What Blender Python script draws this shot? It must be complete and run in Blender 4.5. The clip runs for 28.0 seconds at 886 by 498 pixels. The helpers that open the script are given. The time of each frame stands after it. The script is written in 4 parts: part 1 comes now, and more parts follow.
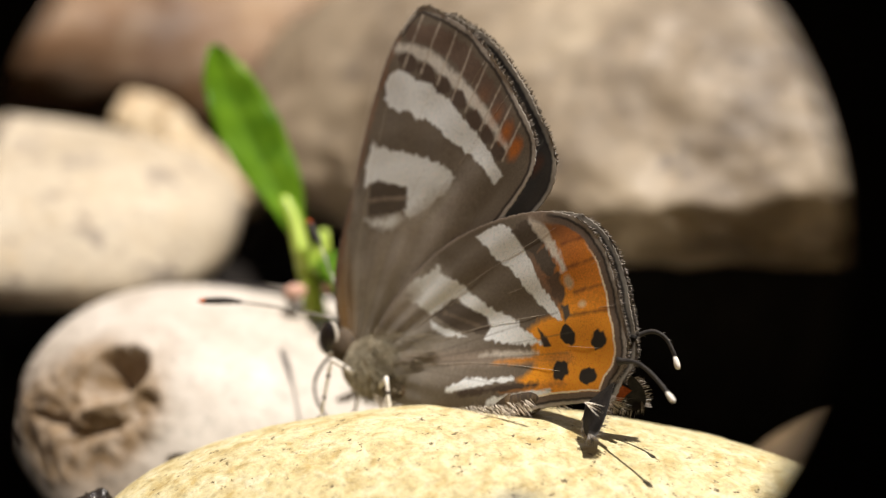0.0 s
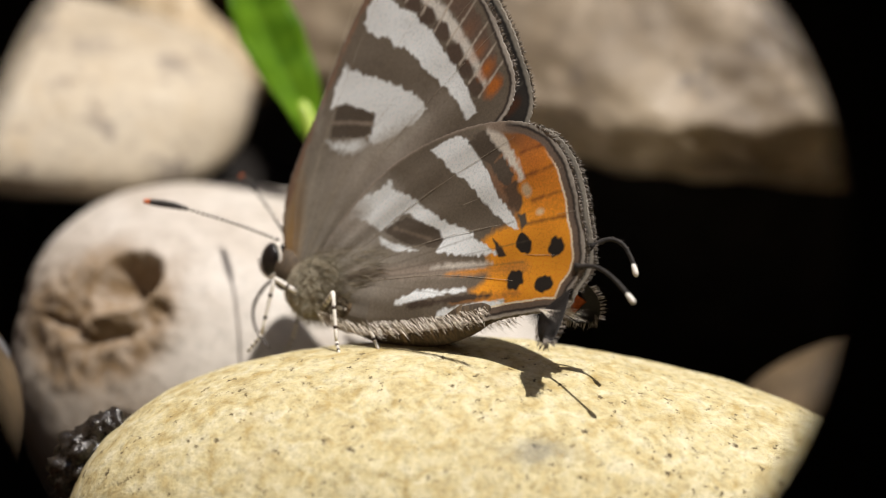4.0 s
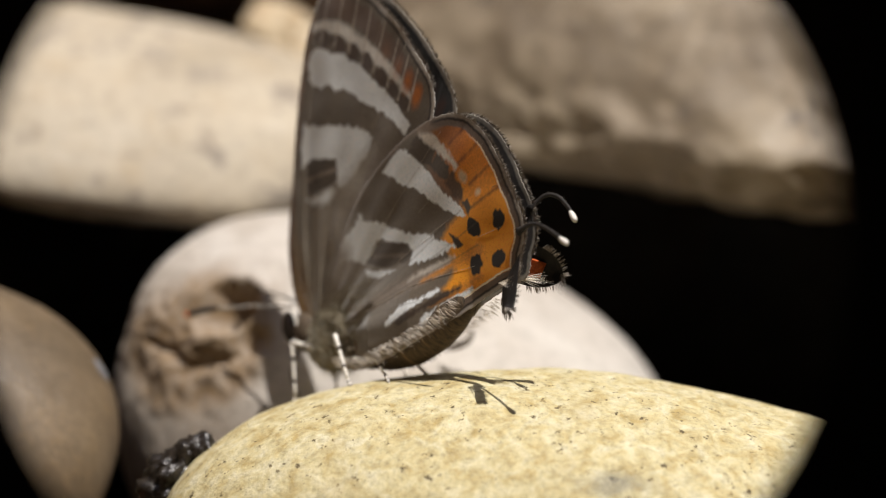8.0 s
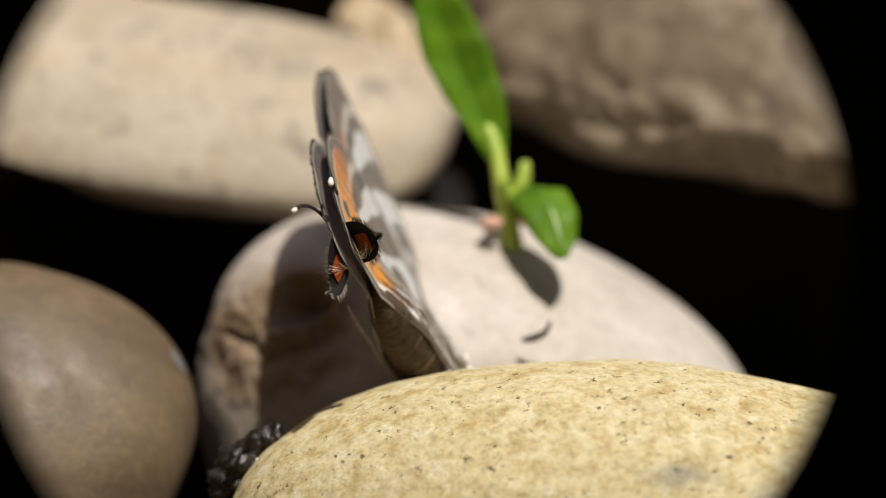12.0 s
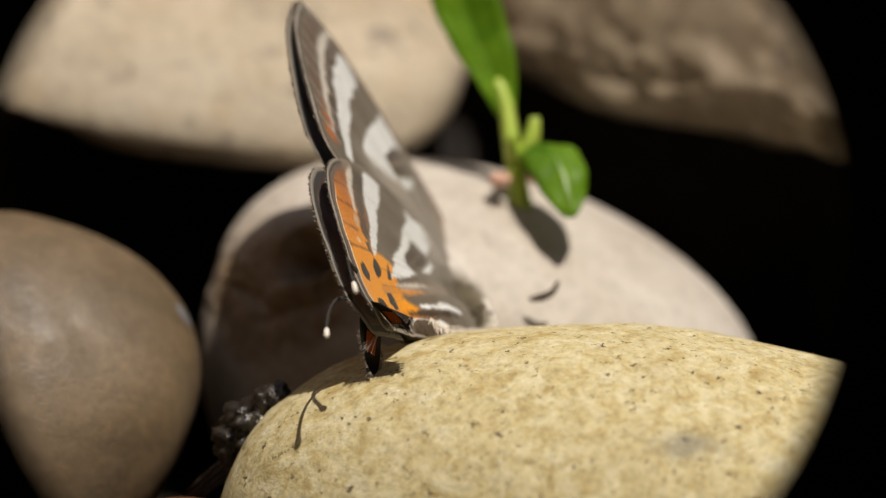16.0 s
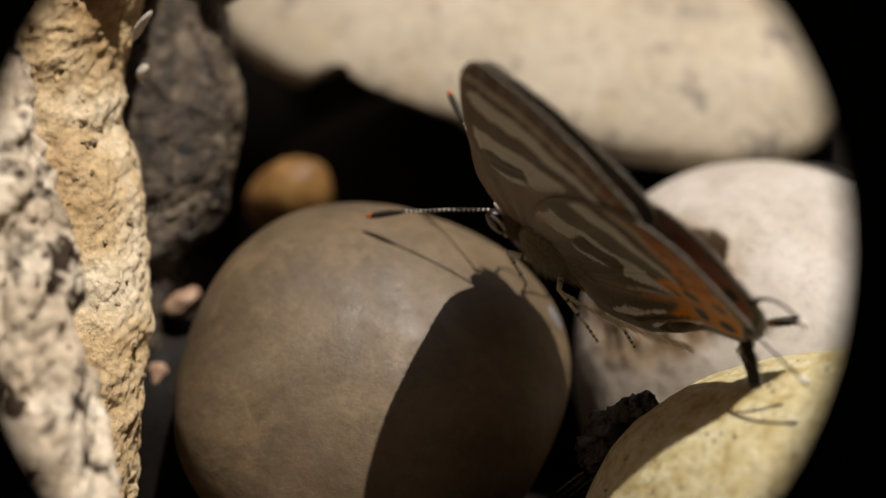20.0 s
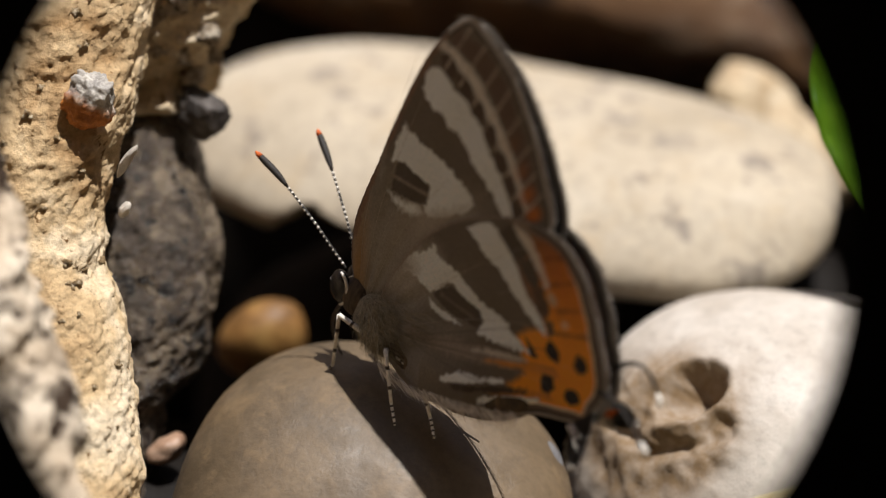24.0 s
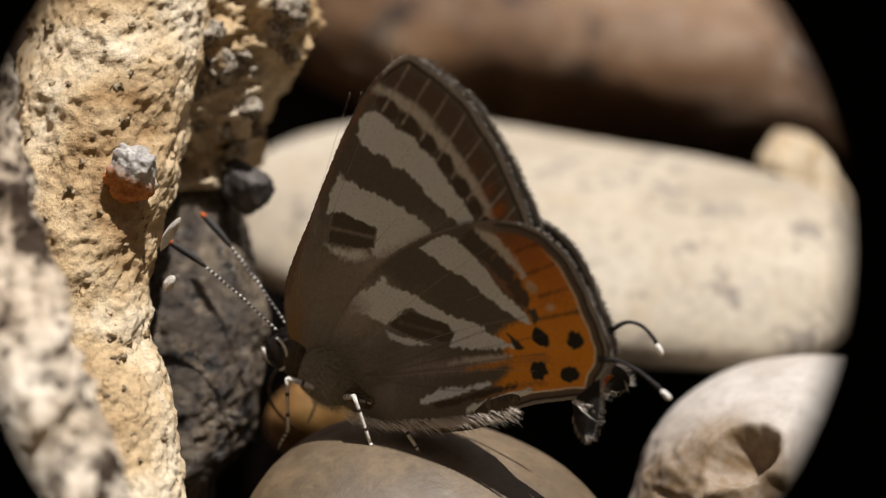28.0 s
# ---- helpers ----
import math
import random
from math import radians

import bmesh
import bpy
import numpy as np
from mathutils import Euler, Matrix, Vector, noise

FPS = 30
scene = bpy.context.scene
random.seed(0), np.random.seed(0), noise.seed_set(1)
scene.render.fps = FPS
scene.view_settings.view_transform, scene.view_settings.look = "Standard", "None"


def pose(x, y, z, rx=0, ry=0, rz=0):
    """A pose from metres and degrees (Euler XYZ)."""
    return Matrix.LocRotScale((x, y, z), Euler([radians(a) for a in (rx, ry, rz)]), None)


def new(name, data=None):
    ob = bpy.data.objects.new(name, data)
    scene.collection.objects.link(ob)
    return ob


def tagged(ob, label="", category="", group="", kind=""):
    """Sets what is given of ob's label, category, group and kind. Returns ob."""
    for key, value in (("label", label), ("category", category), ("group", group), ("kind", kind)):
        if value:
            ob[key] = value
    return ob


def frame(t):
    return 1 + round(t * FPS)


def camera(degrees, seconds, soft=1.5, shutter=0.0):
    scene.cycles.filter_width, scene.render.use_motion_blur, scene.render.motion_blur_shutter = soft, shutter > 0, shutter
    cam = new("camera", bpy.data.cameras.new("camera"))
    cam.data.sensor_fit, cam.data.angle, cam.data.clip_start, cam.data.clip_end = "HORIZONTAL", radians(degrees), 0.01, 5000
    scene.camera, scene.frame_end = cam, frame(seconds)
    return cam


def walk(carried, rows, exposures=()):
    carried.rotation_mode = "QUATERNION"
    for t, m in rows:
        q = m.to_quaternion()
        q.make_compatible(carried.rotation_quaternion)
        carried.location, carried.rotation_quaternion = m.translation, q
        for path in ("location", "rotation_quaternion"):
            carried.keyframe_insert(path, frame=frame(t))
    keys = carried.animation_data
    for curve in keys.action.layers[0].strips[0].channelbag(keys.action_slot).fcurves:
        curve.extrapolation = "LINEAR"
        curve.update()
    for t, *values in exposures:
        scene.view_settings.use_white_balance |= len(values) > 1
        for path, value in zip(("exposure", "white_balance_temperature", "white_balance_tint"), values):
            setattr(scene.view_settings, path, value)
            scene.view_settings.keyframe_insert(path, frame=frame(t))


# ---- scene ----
CM = 0.01  # the plan below is in centimetres

cam = camera(18.0, 28.0, 1.15)
# a close-up lens: only a thin slice of depth is sharp
cam.data.dof.use_dof = True
cam.data.dof.focus_distance = 16.3 * CM
cam.data.dof.aperture_fstop = 20.0
cam.data.dof.aperture_blades = 0


def shot(x, y, z, pan, tilt, roll):
    return pose(x * CM, y * CM, z * CM) @ pose(0, 0, 0, 0, 0, pan) @ pose(0, 0, 0, 90 + tilt) @ pose(0, 0, 0, 0, 0, roll)


# seconds, place in centimetres, pan, tilt and roll in degrees
PATH = [
    (0, 0.600, -15.299, 2.446, 3.60, -7.22, -2.58),
    (0.5, 0.490, -15.149, 2.912, 3.65, -10.23, -2.00),
    (1, 0.487, -15.151, 3.000, 4.47, -9.49, -1.69),
    (1.5, 0.011, -15.061, 3.416, 2.15, -11.71, -0.60),
    (2, 0.069, -15.017, 3.560, 2.22, -12.84, -0.26),
    (2.5, 0.136, -15.016, 3.488, 2.59, -12.51, -0.35),
    (4.5, 0.020, -14.993, 3.540, 2.23, -12.32, 0.45),
    (5, 0.009, -15.069, 3.196, 2.19, -10.73, 0.14),
    (5.5, 0.351, -15.114, 3.043, 3.66, -9.67, -0.33),
    (6, 0.552, -15.095, 3.217, 4.97, -10.30, -0.29),
    (6.5, 0.453, -15.074, 3.210, 4.82, -10.40, -0.08),
    (7, 0.546, -15.088, 3.065, 5.17, -9.86, -0.36),
    (7.5, 0.491, -15.042, 2.982, 5.12, -9.54, -0.21),
    (8, 0.758, -15.011, 3.496, 6.63, -11.62, 0.51),
    (8.5, 0.644, -14.989, 3.282, 6.34, -11.24, 0.27),
    (9, 0.615, -15.086, 3.184, 5.84, -10.35, 0.04),
    (9.5, 0.644, -15.068, 3.182, 5.94, -10.28, 0.14),
    (10, 0.698, -15.067, 3.144, 6.17, -10.13, 0.04),
    (10.5, 0.731, -15.082, 3.114, 6.31, -10.00, -0.11),
    (11, 0.887, -15.050, 3.127, 7.05, -10.03, -0.22),
    (11.5, 1.176, -14.900, 3.197, 8.87, -10.47, -0.39),
    (12, 1.409, -14.863, 3.395, 10.40, -11.51, -0.35),
    (12.5, 1.394, -14.869, 3.451, 10.66, -11.83, -0.24),
    (13, 1.353, -14.812, 3.575, 10.61, -12.48, 0.05),
    (13.5, 1.422, -14.789, 3.635, 11.05, -12.86, 0.25),
    (15.5, 1.328, -14.744, 3.639, 10.63, -13.01, 0.39),
    (16, 1.254, -14.699, 3.674, 10.16, -13.39, 0.65),
    (16.5, 1.319, -14.702, 3.586, 10.19, -13.01, 0.26),
    (17, 1.446, -14.701, 3.559, 10.82, -12.70, 0.53),
    (17.5, 1.306, -14.629, 3.807, 10.79, -13.71, 1.14),
    (18, 1.231, -14.568, 4.079, 10.66, -15.46, 2.07),
    (18.5, 1.207, -14.666, 3.967, 11.52, -14.23, 1.04),
    (19, 1.442, -14.272, 3.141, 15.48, -11.10, -0.33),
    (19.5, 1.592, -14.118, 3.536, 18.50, -12.95, 0.13),
    (20, 1.497, -14.037, 3.665, 19.43, -13.82, 0.68),
    (20.5, 1.347, -14.060, 3.656, 19.72, -13.11, 0.67),
    (21, 1.261, -14.094, 3.604, 20.54, -12.47, 0.61),
    (21.5, 1.141, -14.105, 3.673, 19.65, -12.63, 1.01),
    (22, 0.899, -14.214, 3.430, 16.93, -11.17, 0.79),
    (22.5, 0.875, -14.140, 3.347, 16.67, -10.19, 0.79),
    (24.5, 0.361, -13.876, 3.336, 15.90, -10.33, -0.19),
    (25, 0.405, -13.883, 3.360, 16.17, -10.11, 0.07),
    (25.5, 0.357, -13.903, 3.292, 16.02, -9.70, 0.22),
    (26, 0.296, -13.958, 3.070, 15.58, -8.38, -0.33),
    (26.5, 0.355, -13.943, 3.075, 15.75, -8.21, -0.56),
    (27, 0.398, -13.920, 3.011, 16.05, -7.67, -0.73),
    (27.5, 0.454, -13.903, 3.006, 16.44, -7.48, -0.96),
    (28, 0.524, -13.812, 3.077, 17.30, -8.04, -1.30),
]
# seconds, stops, white balance
EXPOSURES = [(0.0, 0.54, 6850, 10), (2.0, 0.35, 6800, 10), (5.0, 0.28, 6550, 10), (9.0, 0.20, 6500, 10), (13.0, 0.02, 6950, 10), (17.0, -0.13, 7150, 10), (20.0, 0.02, 6900, 10), (22.0, 0.40, 6550, 10), (25.0, 0.38, 6400, 10), (28.0, 0.34, 6350, 10)]
walk(cam, [(t, shot(*row)) for t, *row in PATH], EXPOSURES)

LENS_SEAT = pose(-0.13 * CM, 0.007 * CM, -11.6 * CM)  # where the hood's front ring sits before the eye

# ---- light: high sun behind the stones, clear sky ----
SUN_WAY = Vector((-0.27, 0.19, -0.945)).normalized()
sun_data = bpy.data.lights.new("sun", "SUN")
sun_data.energy, sun_data.angle, sun_data.color = 5.0, radians(0.55), (1.0, 0.945, 0.89)
sun = new("sun", sun_data)
sun.rotation_mode = "QUATERNION"
sun.rotation_quaternion = SUN_WAY.to_track_quat("-Z", "Y")
sun.location = (0.3, 0.4, 1.0)
world = bpy.data.worlds.new("sky")
scene.world = world
world.use_nodes = True
wn = world.node_tree
sky = wn.nodes.new("ShaderNodeTexSky")
sky.sky_type, sky.sun_disc = "NISHITA", False
sky.sun_elevation = math.asin(-SUN_WAY.z)
sky.sun_rotation = math.atan2(-SUN_WAY.x, -SUN_WAY.y)
background = wn.nodes["Background"]
background.inputs["Strength"].default_value = 0.092
wn.links.new(sky.outputs[0], background.inputs[0])


# ---- materials ----
def lin(r, g, b):
    """A colour given in 0..255 display values, as linear light."""
    return tuple(((c / 255 + 0.055) / 1.055) ** 2.4 if c > 10 else c / 255 / 12.92 for c in (r, g, b)) + (1.0,)


class Nodes:
    """A small hand for building a material's node tree; texture places are in centimetres."""

    def __init__(self, name):
        self.mat = bpy.data.materials.new(name)
        self.mat.use_nodes = True
        self.tree = self.mat.node_tree
        self.shader = self.tree.nodes["Principled BSDF"]
        where = self.tree.nodes.new("ShaderNodeTexCoord")
        scale = self.tree.nodes.new("ShaderNodeVectorMath")
        scale.operation = "SCALE"
        scale.inputs["Scale"].default_value = 100.0
        self.tree.links.new(where.outputs["Object"], scale.inputs[0])
        self.place = scale.outputs[0]

    def link(self, a, b):
        self.tree.links.new(a, b)

    def noise(self, scale, detail=4.0, rough=0.55, stretch=None, distort=0.0):
        n = self.tree.nodes.new("ShaderNodeTexNoise")
        n.inputs["Scale"].default_value, n.inputs["Detail"].default_value = scale, detail
        n.inputs["Roughness"].default_value, n.inputs["Distortion"].default_value = rough, distort
        self.link(self.stretched(stretch), n.inputs["Vector"])
        return n.outputs["Fac"]

    def stretched(self, stretch):
        if not stretch:
            return self.place
        m = self.tree.nodes.new("ShaderNodeMapping")
        m.inputs["Scale"].default_value = stretch
        self.link(self.place, m.inputs[0])
        return m.outputs[0]

    def cells(self, scale, what="Distance", stretch=None):
        n = self.tree.nodes.new("ShaderNodeTexVoronoi")
        n.inputs["Scale"].default_value = scale
        self.link(self.stretched(stretch), n.inputs["Vector"])
        return n.outputs[what]

    def ramp(self, value, *stops):
        r = self.tree.nodes.new("ShaderNodeValToRGB")
        while len(r.color_ramp.elements) < len(stops):
            r.color_ramp.elements.new(1.0)
        for e, (at, colour) in zip(r.color_ramp.elements, stops):
            e.position = at
            e.color = colour if isinstance(colour, tuple) else (colour, colour, colour, 1)
        self.link(value, r.inputs[0])
        return r.outputs[0]

    def mix(self, fac, a, b, how="MIX"):
        m = self.tree.nodes.new("ShaderNodeMix")
        m.data_type, m.blend_type = "RGBA", how
        for socket, value in ((m.inputs[0], fac), (m.inputs[6], a), (m.inputs[7], b)):
            if isinstance(value, (int, float, tuple)):
                socket.default_value = value
            else:
                self.link(value, socket)
        return m.outputs[2]

    def bump(self, *layers):
        """layers: (height, strength, distance in centimetres)"""
        last = None
        for value, strength, distance in layers:
            b = self.tree.nodes.new("ShaderNodeBump")
            b.inputs["Strength"].default_value, b.inputs["Distance"].default_value = strength, distance * CM
            self.link(value, b.inputs["Height"])
            if last:
                self.link(last, b.inputs["Normal"])
            last = b.outputs[0]
        self.link(last, self.shader.inputs["Normal"])

    def done(self, colour=None, rough=0.7, metal=0.0, spec=0.5):
        s = self.shader.inputs
        for socket, value in ((s["Base Color"], colour), (s["Roughness"], rough), (s["Metallic"], metal), (s["Specular IOR Level"], spec)):
            if value is None:
                continue
            if isinstance(value, (int, float, tuple)):
                socket.default_value = value
            else:
                self.link(value, socket)
        return self.mat


def stone_material(name, pale, mid, dark, fleck, fleck_scale=9.0, fleck_amount=0.36, grain=14.0, broad=0.9, rough=0.7, bumps=0.4, spec=0.35, wear=None, crust=None, speck=1.0, tone=0.76):
    n = Nodes(name)
    pale, mid, dark, fleck, wear, crust = (c and tuple(tone * v for v in c[:3]) + (1.0,) for c in (pale, mid, dark, fleck, wear, crust))
    base = n.ramp(n.noise(broad, 5, 0.6, distort=0.6), (0.32, dark), (0.5, mid), (0.68, pale))
    grainy = n.ramp(n.noise(grain, 6, 0.7), (0.3, 1 - 0.38 * speck), (0.5, 1 - 0.05 * speck), (0.72, 1 + 0.15 * speck))
    colour = n.mix(1.0, base, grainy, "MULTIPLY")
    patch = n.ramp(n.noise(fleck_scale, 3, 0.7), (fleck_amount - 0.06, 1.0), (fleck_amount + 0.015, 0.0))
    colour = n.mix(patch, colour, fleck)
    if wear:
        colour = n.mix(n.ramp(n.noise(2.3, 6, 0.75), (0.52, 0.0), (0.78, 0.8)), colour, wear)
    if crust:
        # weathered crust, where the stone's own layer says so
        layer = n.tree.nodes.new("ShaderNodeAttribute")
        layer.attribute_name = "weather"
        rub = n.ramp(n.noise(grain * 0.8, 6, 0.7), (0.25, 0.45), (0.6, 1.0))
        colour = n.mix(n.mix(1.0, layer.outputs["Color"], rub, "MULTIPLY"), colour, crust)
    n.bump((n.noise(grain * 0.5, 6, 0.7), bumps, 0.03), (n.noise(grain * 3, 4, 0.7), bumps * 0.7, 0.008))
    return n.done(colour, n.ramp(n.noise(4, 4), (0.3, rough - 0.12), (0.7, rough + 0.12)), 0, spec)


M = {}
M["yellow_stone"] = stone_material("yellow_sandstone", lin(228, 219, 184), lin(215, 202, 156), lin(190, 168, 112), lin(98, 84, 58), 15.0, 0.375, 24.0, 8.0, 0.75, 0.5, wear=lin(180, 160, 110), crust=lin(120, 116, 104), speck=0.95)
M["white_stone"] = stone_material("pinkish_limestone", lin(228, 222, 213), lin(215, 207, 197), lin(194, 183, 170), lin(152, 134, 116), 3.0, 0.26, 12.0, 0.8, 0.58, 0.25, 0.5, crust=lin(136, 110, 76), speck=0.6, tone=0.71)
M["flat_stone"] = stone_material("beige_stone", lin(208, 197, 178), lin(196, 183, 162), lin(176, 163, 142), lin(148, 138, 126), 3.0, 0.41, 12.0, 0.5, 0.7, 0.3, speck=0.75, wear=lin(188, 166, 132))
M["brown_boulder"] = stone_material("brown_boulder_stone", lin(174, 159, 136), lin(142, 127, 106), lin(108, 94, 77), lin(96, 86, 76), 1.6, 0.36, 6.0, 0.8, 0.6, 0.4, 0.4, wear=lin(188, 172, 150), speck=0.7)
M["grey_pebble"] = stone_material("grey_brown_stone", lin(130, 112, 88), lin(111, 94, 72), lin(90, 76, 57), lin(70, 59, 44), 3.0, 0.3, 18.0, 1.2, 0.55, 0.25, 0.45, wear=lin(140, 116, 84), speck=0.6)
M["tan_clod"] = stone_material("sandy_earth", lin(244, 231, 205), lin(212, 186, 146), lin(164, 129, 86), lin(120, 90, 56), 9.0, 0.35, 26.0, 1.1, 0.9, 1.0, 0.15, tone=0.95)
M["pale_clod"] = stone_material("pale_earth", lin(240, 230, 212), lin(206, 190, 168), lin(136, 116, 94), lin(60, 48, 38), 2.2, 0.44, 12.0, 1.5, 0.9, 1.0, 0.15, tone=0.92)
M["wet_rock"] = stone_material("dark_wet_rock", lin(152, 136, 114), lin(88, 75, 60), lin(46, 39, 32), lin(24, 20, 17), 6.0, 0.43, 22.0, 4.5, 0.28, 1.8, 0.6)
M["orange_pebble"] = stone_material("ochre_pebble_stone", lin(176, 138, 80), lin(144, 104, 56), lin(104, 74, 40), lin(80, 54, 30), 8.0, 0.3, 14.0, 2.0, 0.5, 0.2, 0.4)
M["back_stone"] = stone_material("russet_stone", lin(160, 128, 94), lin(122, 90, 60), lin(78, 54, 36), lin(46, 34, 26), 1.4, 0.42, 5.0, 0.6, 0.65, 0.6, wear=lin(184, 166, 144))


def ground_material():
    """Pale dry sand in front, darkened almost to black as shade where the stones lie."""
    n = Nodes("river_sand")
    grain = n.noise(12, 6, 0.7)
    # shade between the stones, put into the sand's colour
    gap_shade = n.ramp(grain, (0.3, lin(14, 12, 10)), (0.7, lin(34, 28, 23)))
    # pale sand out of view, added to bounce light onto the wings
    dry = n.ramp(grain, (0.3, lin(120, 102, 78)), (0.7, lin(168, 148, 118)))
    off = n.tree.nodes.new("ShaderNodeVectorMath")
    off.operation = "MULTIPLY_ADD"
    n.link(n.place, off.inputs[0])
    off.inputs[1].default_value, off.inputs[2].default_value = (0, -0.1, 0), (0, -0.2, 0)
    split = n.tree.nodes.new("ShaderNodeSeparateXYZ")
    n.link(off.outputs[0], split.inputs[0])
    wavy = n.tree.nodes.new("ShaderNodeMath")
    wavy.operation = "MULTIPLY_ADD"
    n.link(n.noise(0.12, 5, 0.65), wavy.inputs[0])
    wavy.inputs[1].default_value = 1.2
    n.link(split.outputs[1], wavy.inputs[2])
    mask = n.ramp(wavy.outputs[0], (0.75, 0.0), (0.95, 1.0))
    n.bump((grain, 0.8, 0.03))
    return n.done(n.mix(mask, gap_shade, dry), 0.9, 0, 0.12)


M["ground"] = ground_material()


# ---- shapes ----
def mesh_object(name, bm, material, parent=None, label="", smooth=True):
    data = bpy.data.meshes.new(name)
    bm.to_mesh(data)
    bm.free()
    for m in material if isinstance(material, (list, tuple)) else [material]:
        data.materials.append(m)
    if smooth:
        data.polygons.foreach_set("use_smooth", [True] * len(data.polygons))
    ob = new(name, data)
    if parent:
        ob.parent = parent
    if label:
        ob["label"] = label
    return ob


def part(name, bm, material, parent, label="", smooth=True):
    return mesh_object(name, bm, material, parent, label, smooth)


def stone(name, centre, radii, turn, material, label, category="stone", power=2.0, lump=0.06, lump_scale=0.7, fine=0.008, seed=0, level=5, shape=None, group="", below=1.0, lean=0.0, egg=0.0, weather=None):
    """A river stone: a rounded body with lumps and fine roughness; centimetres and degrees."""
    bm = bmesh.new()
    bmesh.ops.create_icosphere(bm, subdivisions=level, radius=1.0)
    off = Vector((seed * 7.3, seed * 3.1, -seed * 5.7))
    size = sum(radii) / 3
    place = pose(*centre, *turn)
    for v in bm.verts:
        d = v.co.normalized()
        k = (abs(d.x) ** power + abs(d.y) ** power + abs(d.z) ** power) ** (-1 / power)
        p = Vector((d.x * k * radii[0], d.y * k * radii[1], d.z * k * radii[2]))
        grow = lump * size * noise.noise(p / size / lump_scale + off) + fine * size * noise.fractal(p * 3.0 / size + off, 0.7, 2.1, 5)
        if below != 1.0 and d.z < 0:
            p.z *= below
        p += d * grow
        p.z *= 1 - egg * p.x / radii[0]
        p.y += lean * p.z
        if shape:
            p += d * shape(place @ p)
        v.co = p * CM
    ob = mesh_object(name, bm, material)
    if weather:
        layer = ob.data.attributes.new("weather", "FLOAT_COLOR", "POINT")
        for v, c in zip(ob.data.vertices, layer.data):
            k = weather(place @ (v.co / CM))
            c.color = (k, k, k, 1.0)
    ob.matrix_basis = pose(centre[0] * CM, centre[1] * CM, centre[2] * CM, *turn)
    return tagged(ob, label, category, group)


M["pale_pebble"] = stone_material("pale_grey_stone", lin(136, 136, 140), lin(120, 119, 121), lin(102, 99, 98), lin(80, 76, 74), 4.0, 0.27, 14.0, 1.2, 0.6, 0.2)
M["pink_stone"] = stone_material("pinkish_quartz", lin(204, 176, 154), lin(176, 144, 120), lin(136, 104, 82), lin(120, 84, 66), 8.0, 0.3, 16.0, 3.0, 0.35, 0.3)
M["rust_stone"] = stone_material("rust_brown_stone", lin(132, 92, 62), lin(104, 68, 44), lin(76, 50, 34), lin(48, 34, 24), 6.0, 0.32, 14.0, 1.6, 0.5, 0.3)
# near-black base: the shade of the gaps is put into this colour
M["shade_stone"] = stone_material("gap_shade_stone", lin(30, 25, 21), lin(22, 18, 15), lin(16, 13, 11), lin(10, 9, 8), 3.0, 0.36, 10.0, 0.9, 0.7, 0.4, 0.12)
M["grey_chip"] = stone_material("grey_chip_stone", lin(120, 114, 110), lin(80, 74, 70), lin(50, 45, 42), lin(40, 36, 34), 6.0, 0.32, 18.0, 3.0, 0.6, 0.4)
M["pale_chip"] = stone_material("white_quartz", lin(238, 232, 222), lin(224, 216, 204), lin(200, 188, 172), lin(160, 140, 118), 9.0, 0.3, 20.0, 5.0, 0.4, 0.2)

M["cream_stone"] = stone_material("cream_stone", lin(230, 216, 190), lin(210, 190, 158), lin(178, 152, 116), lin(120, 98, 70), 6.0, 0.33, 14.0, 2.0, 0.7, 0.4)


def rusty_chip():
    n = Nodes("blue_grey_and_rust")
    split = n.tree.nodes.new("ShaderNodeSeparateXYZ")
    n.link(n.place, split.inputs[0])
    shift = n.tree.nodes.new("ShaderNodeMath")
    shift.operation = "MULTIPLY_ADD"
    n.link(n.noise(9, 5, 0.7), shift.inputs[0])
    shift.inputs[1].default_value = 0.22
    n.link(split.outputs[2], shift.inputs[2])
    grey = n.ramp(n.noise(12, 5, 0.7), (0.35, lin(126, 122, 118)), (0.65, lin(194, 188, 178)))
    rust = n.ramp(n.noise(10, 5, 0.7), (0.35, lin(150, 84, 30)), (0.65, lin(214, 138, 60)))
    colour = n.mix(n.ramp(shift.outputs[0], (0.05, 1.0), (0.13, 0.0)), grey, rust)
    n.bump((n.noise(20, 5, 0.7), 0.6, 0.02))
    return n.done(colour, 0.55)


M["rusty_chip"] = rusty_chip()


def simple(name, pale, dark, scale, rough=0.6, bumps=0.3, spec=0.5, stretch=None):
    n = Nodes(name)
    grain = n.noise(scale, 5, 0.65, stretch)
    n.bump((grain, bumps, 0.01))
    return n.done(n.ramp(grain, (0.32, dark), (0.68, pale)), rough, 0, spec)


M["wet_black"] = simple("wet_black_litter", lin(46, 40, 34), lin(14, 12, 11), 22, 0.25, 1.0)
M["stem"] = simple("green_stem", lin(174, 194, 84), lin(138, 166, 56), 10, 0.45, 0.2, stretch=(1, 1, 0.2))
M["bud"] = simple("pinkish_bud", lin(222, 186, 170), lin(186, 140, 120), 16, 0.6, 0.2)
M["eye"] = simple("dark_compound_eye", lin(34, 28, 26), lin(12, 10, 10), 60, 0.25, 0.4)
M["white_scales"] = simple("white_scales", lin(232, 228, 220), lin(196, 190, 180), 60, 0.8, 0.4)
M["black_scales"] = simple("black_scales", lin(44, 38, 34), lin(16, 14, 13), 60, 0.7, 0.4)
M["orange_scales"] = simple("orange_scales", lin(216, 108, 28), lin(156, 62, 14), 60, 0.7, 0.4)
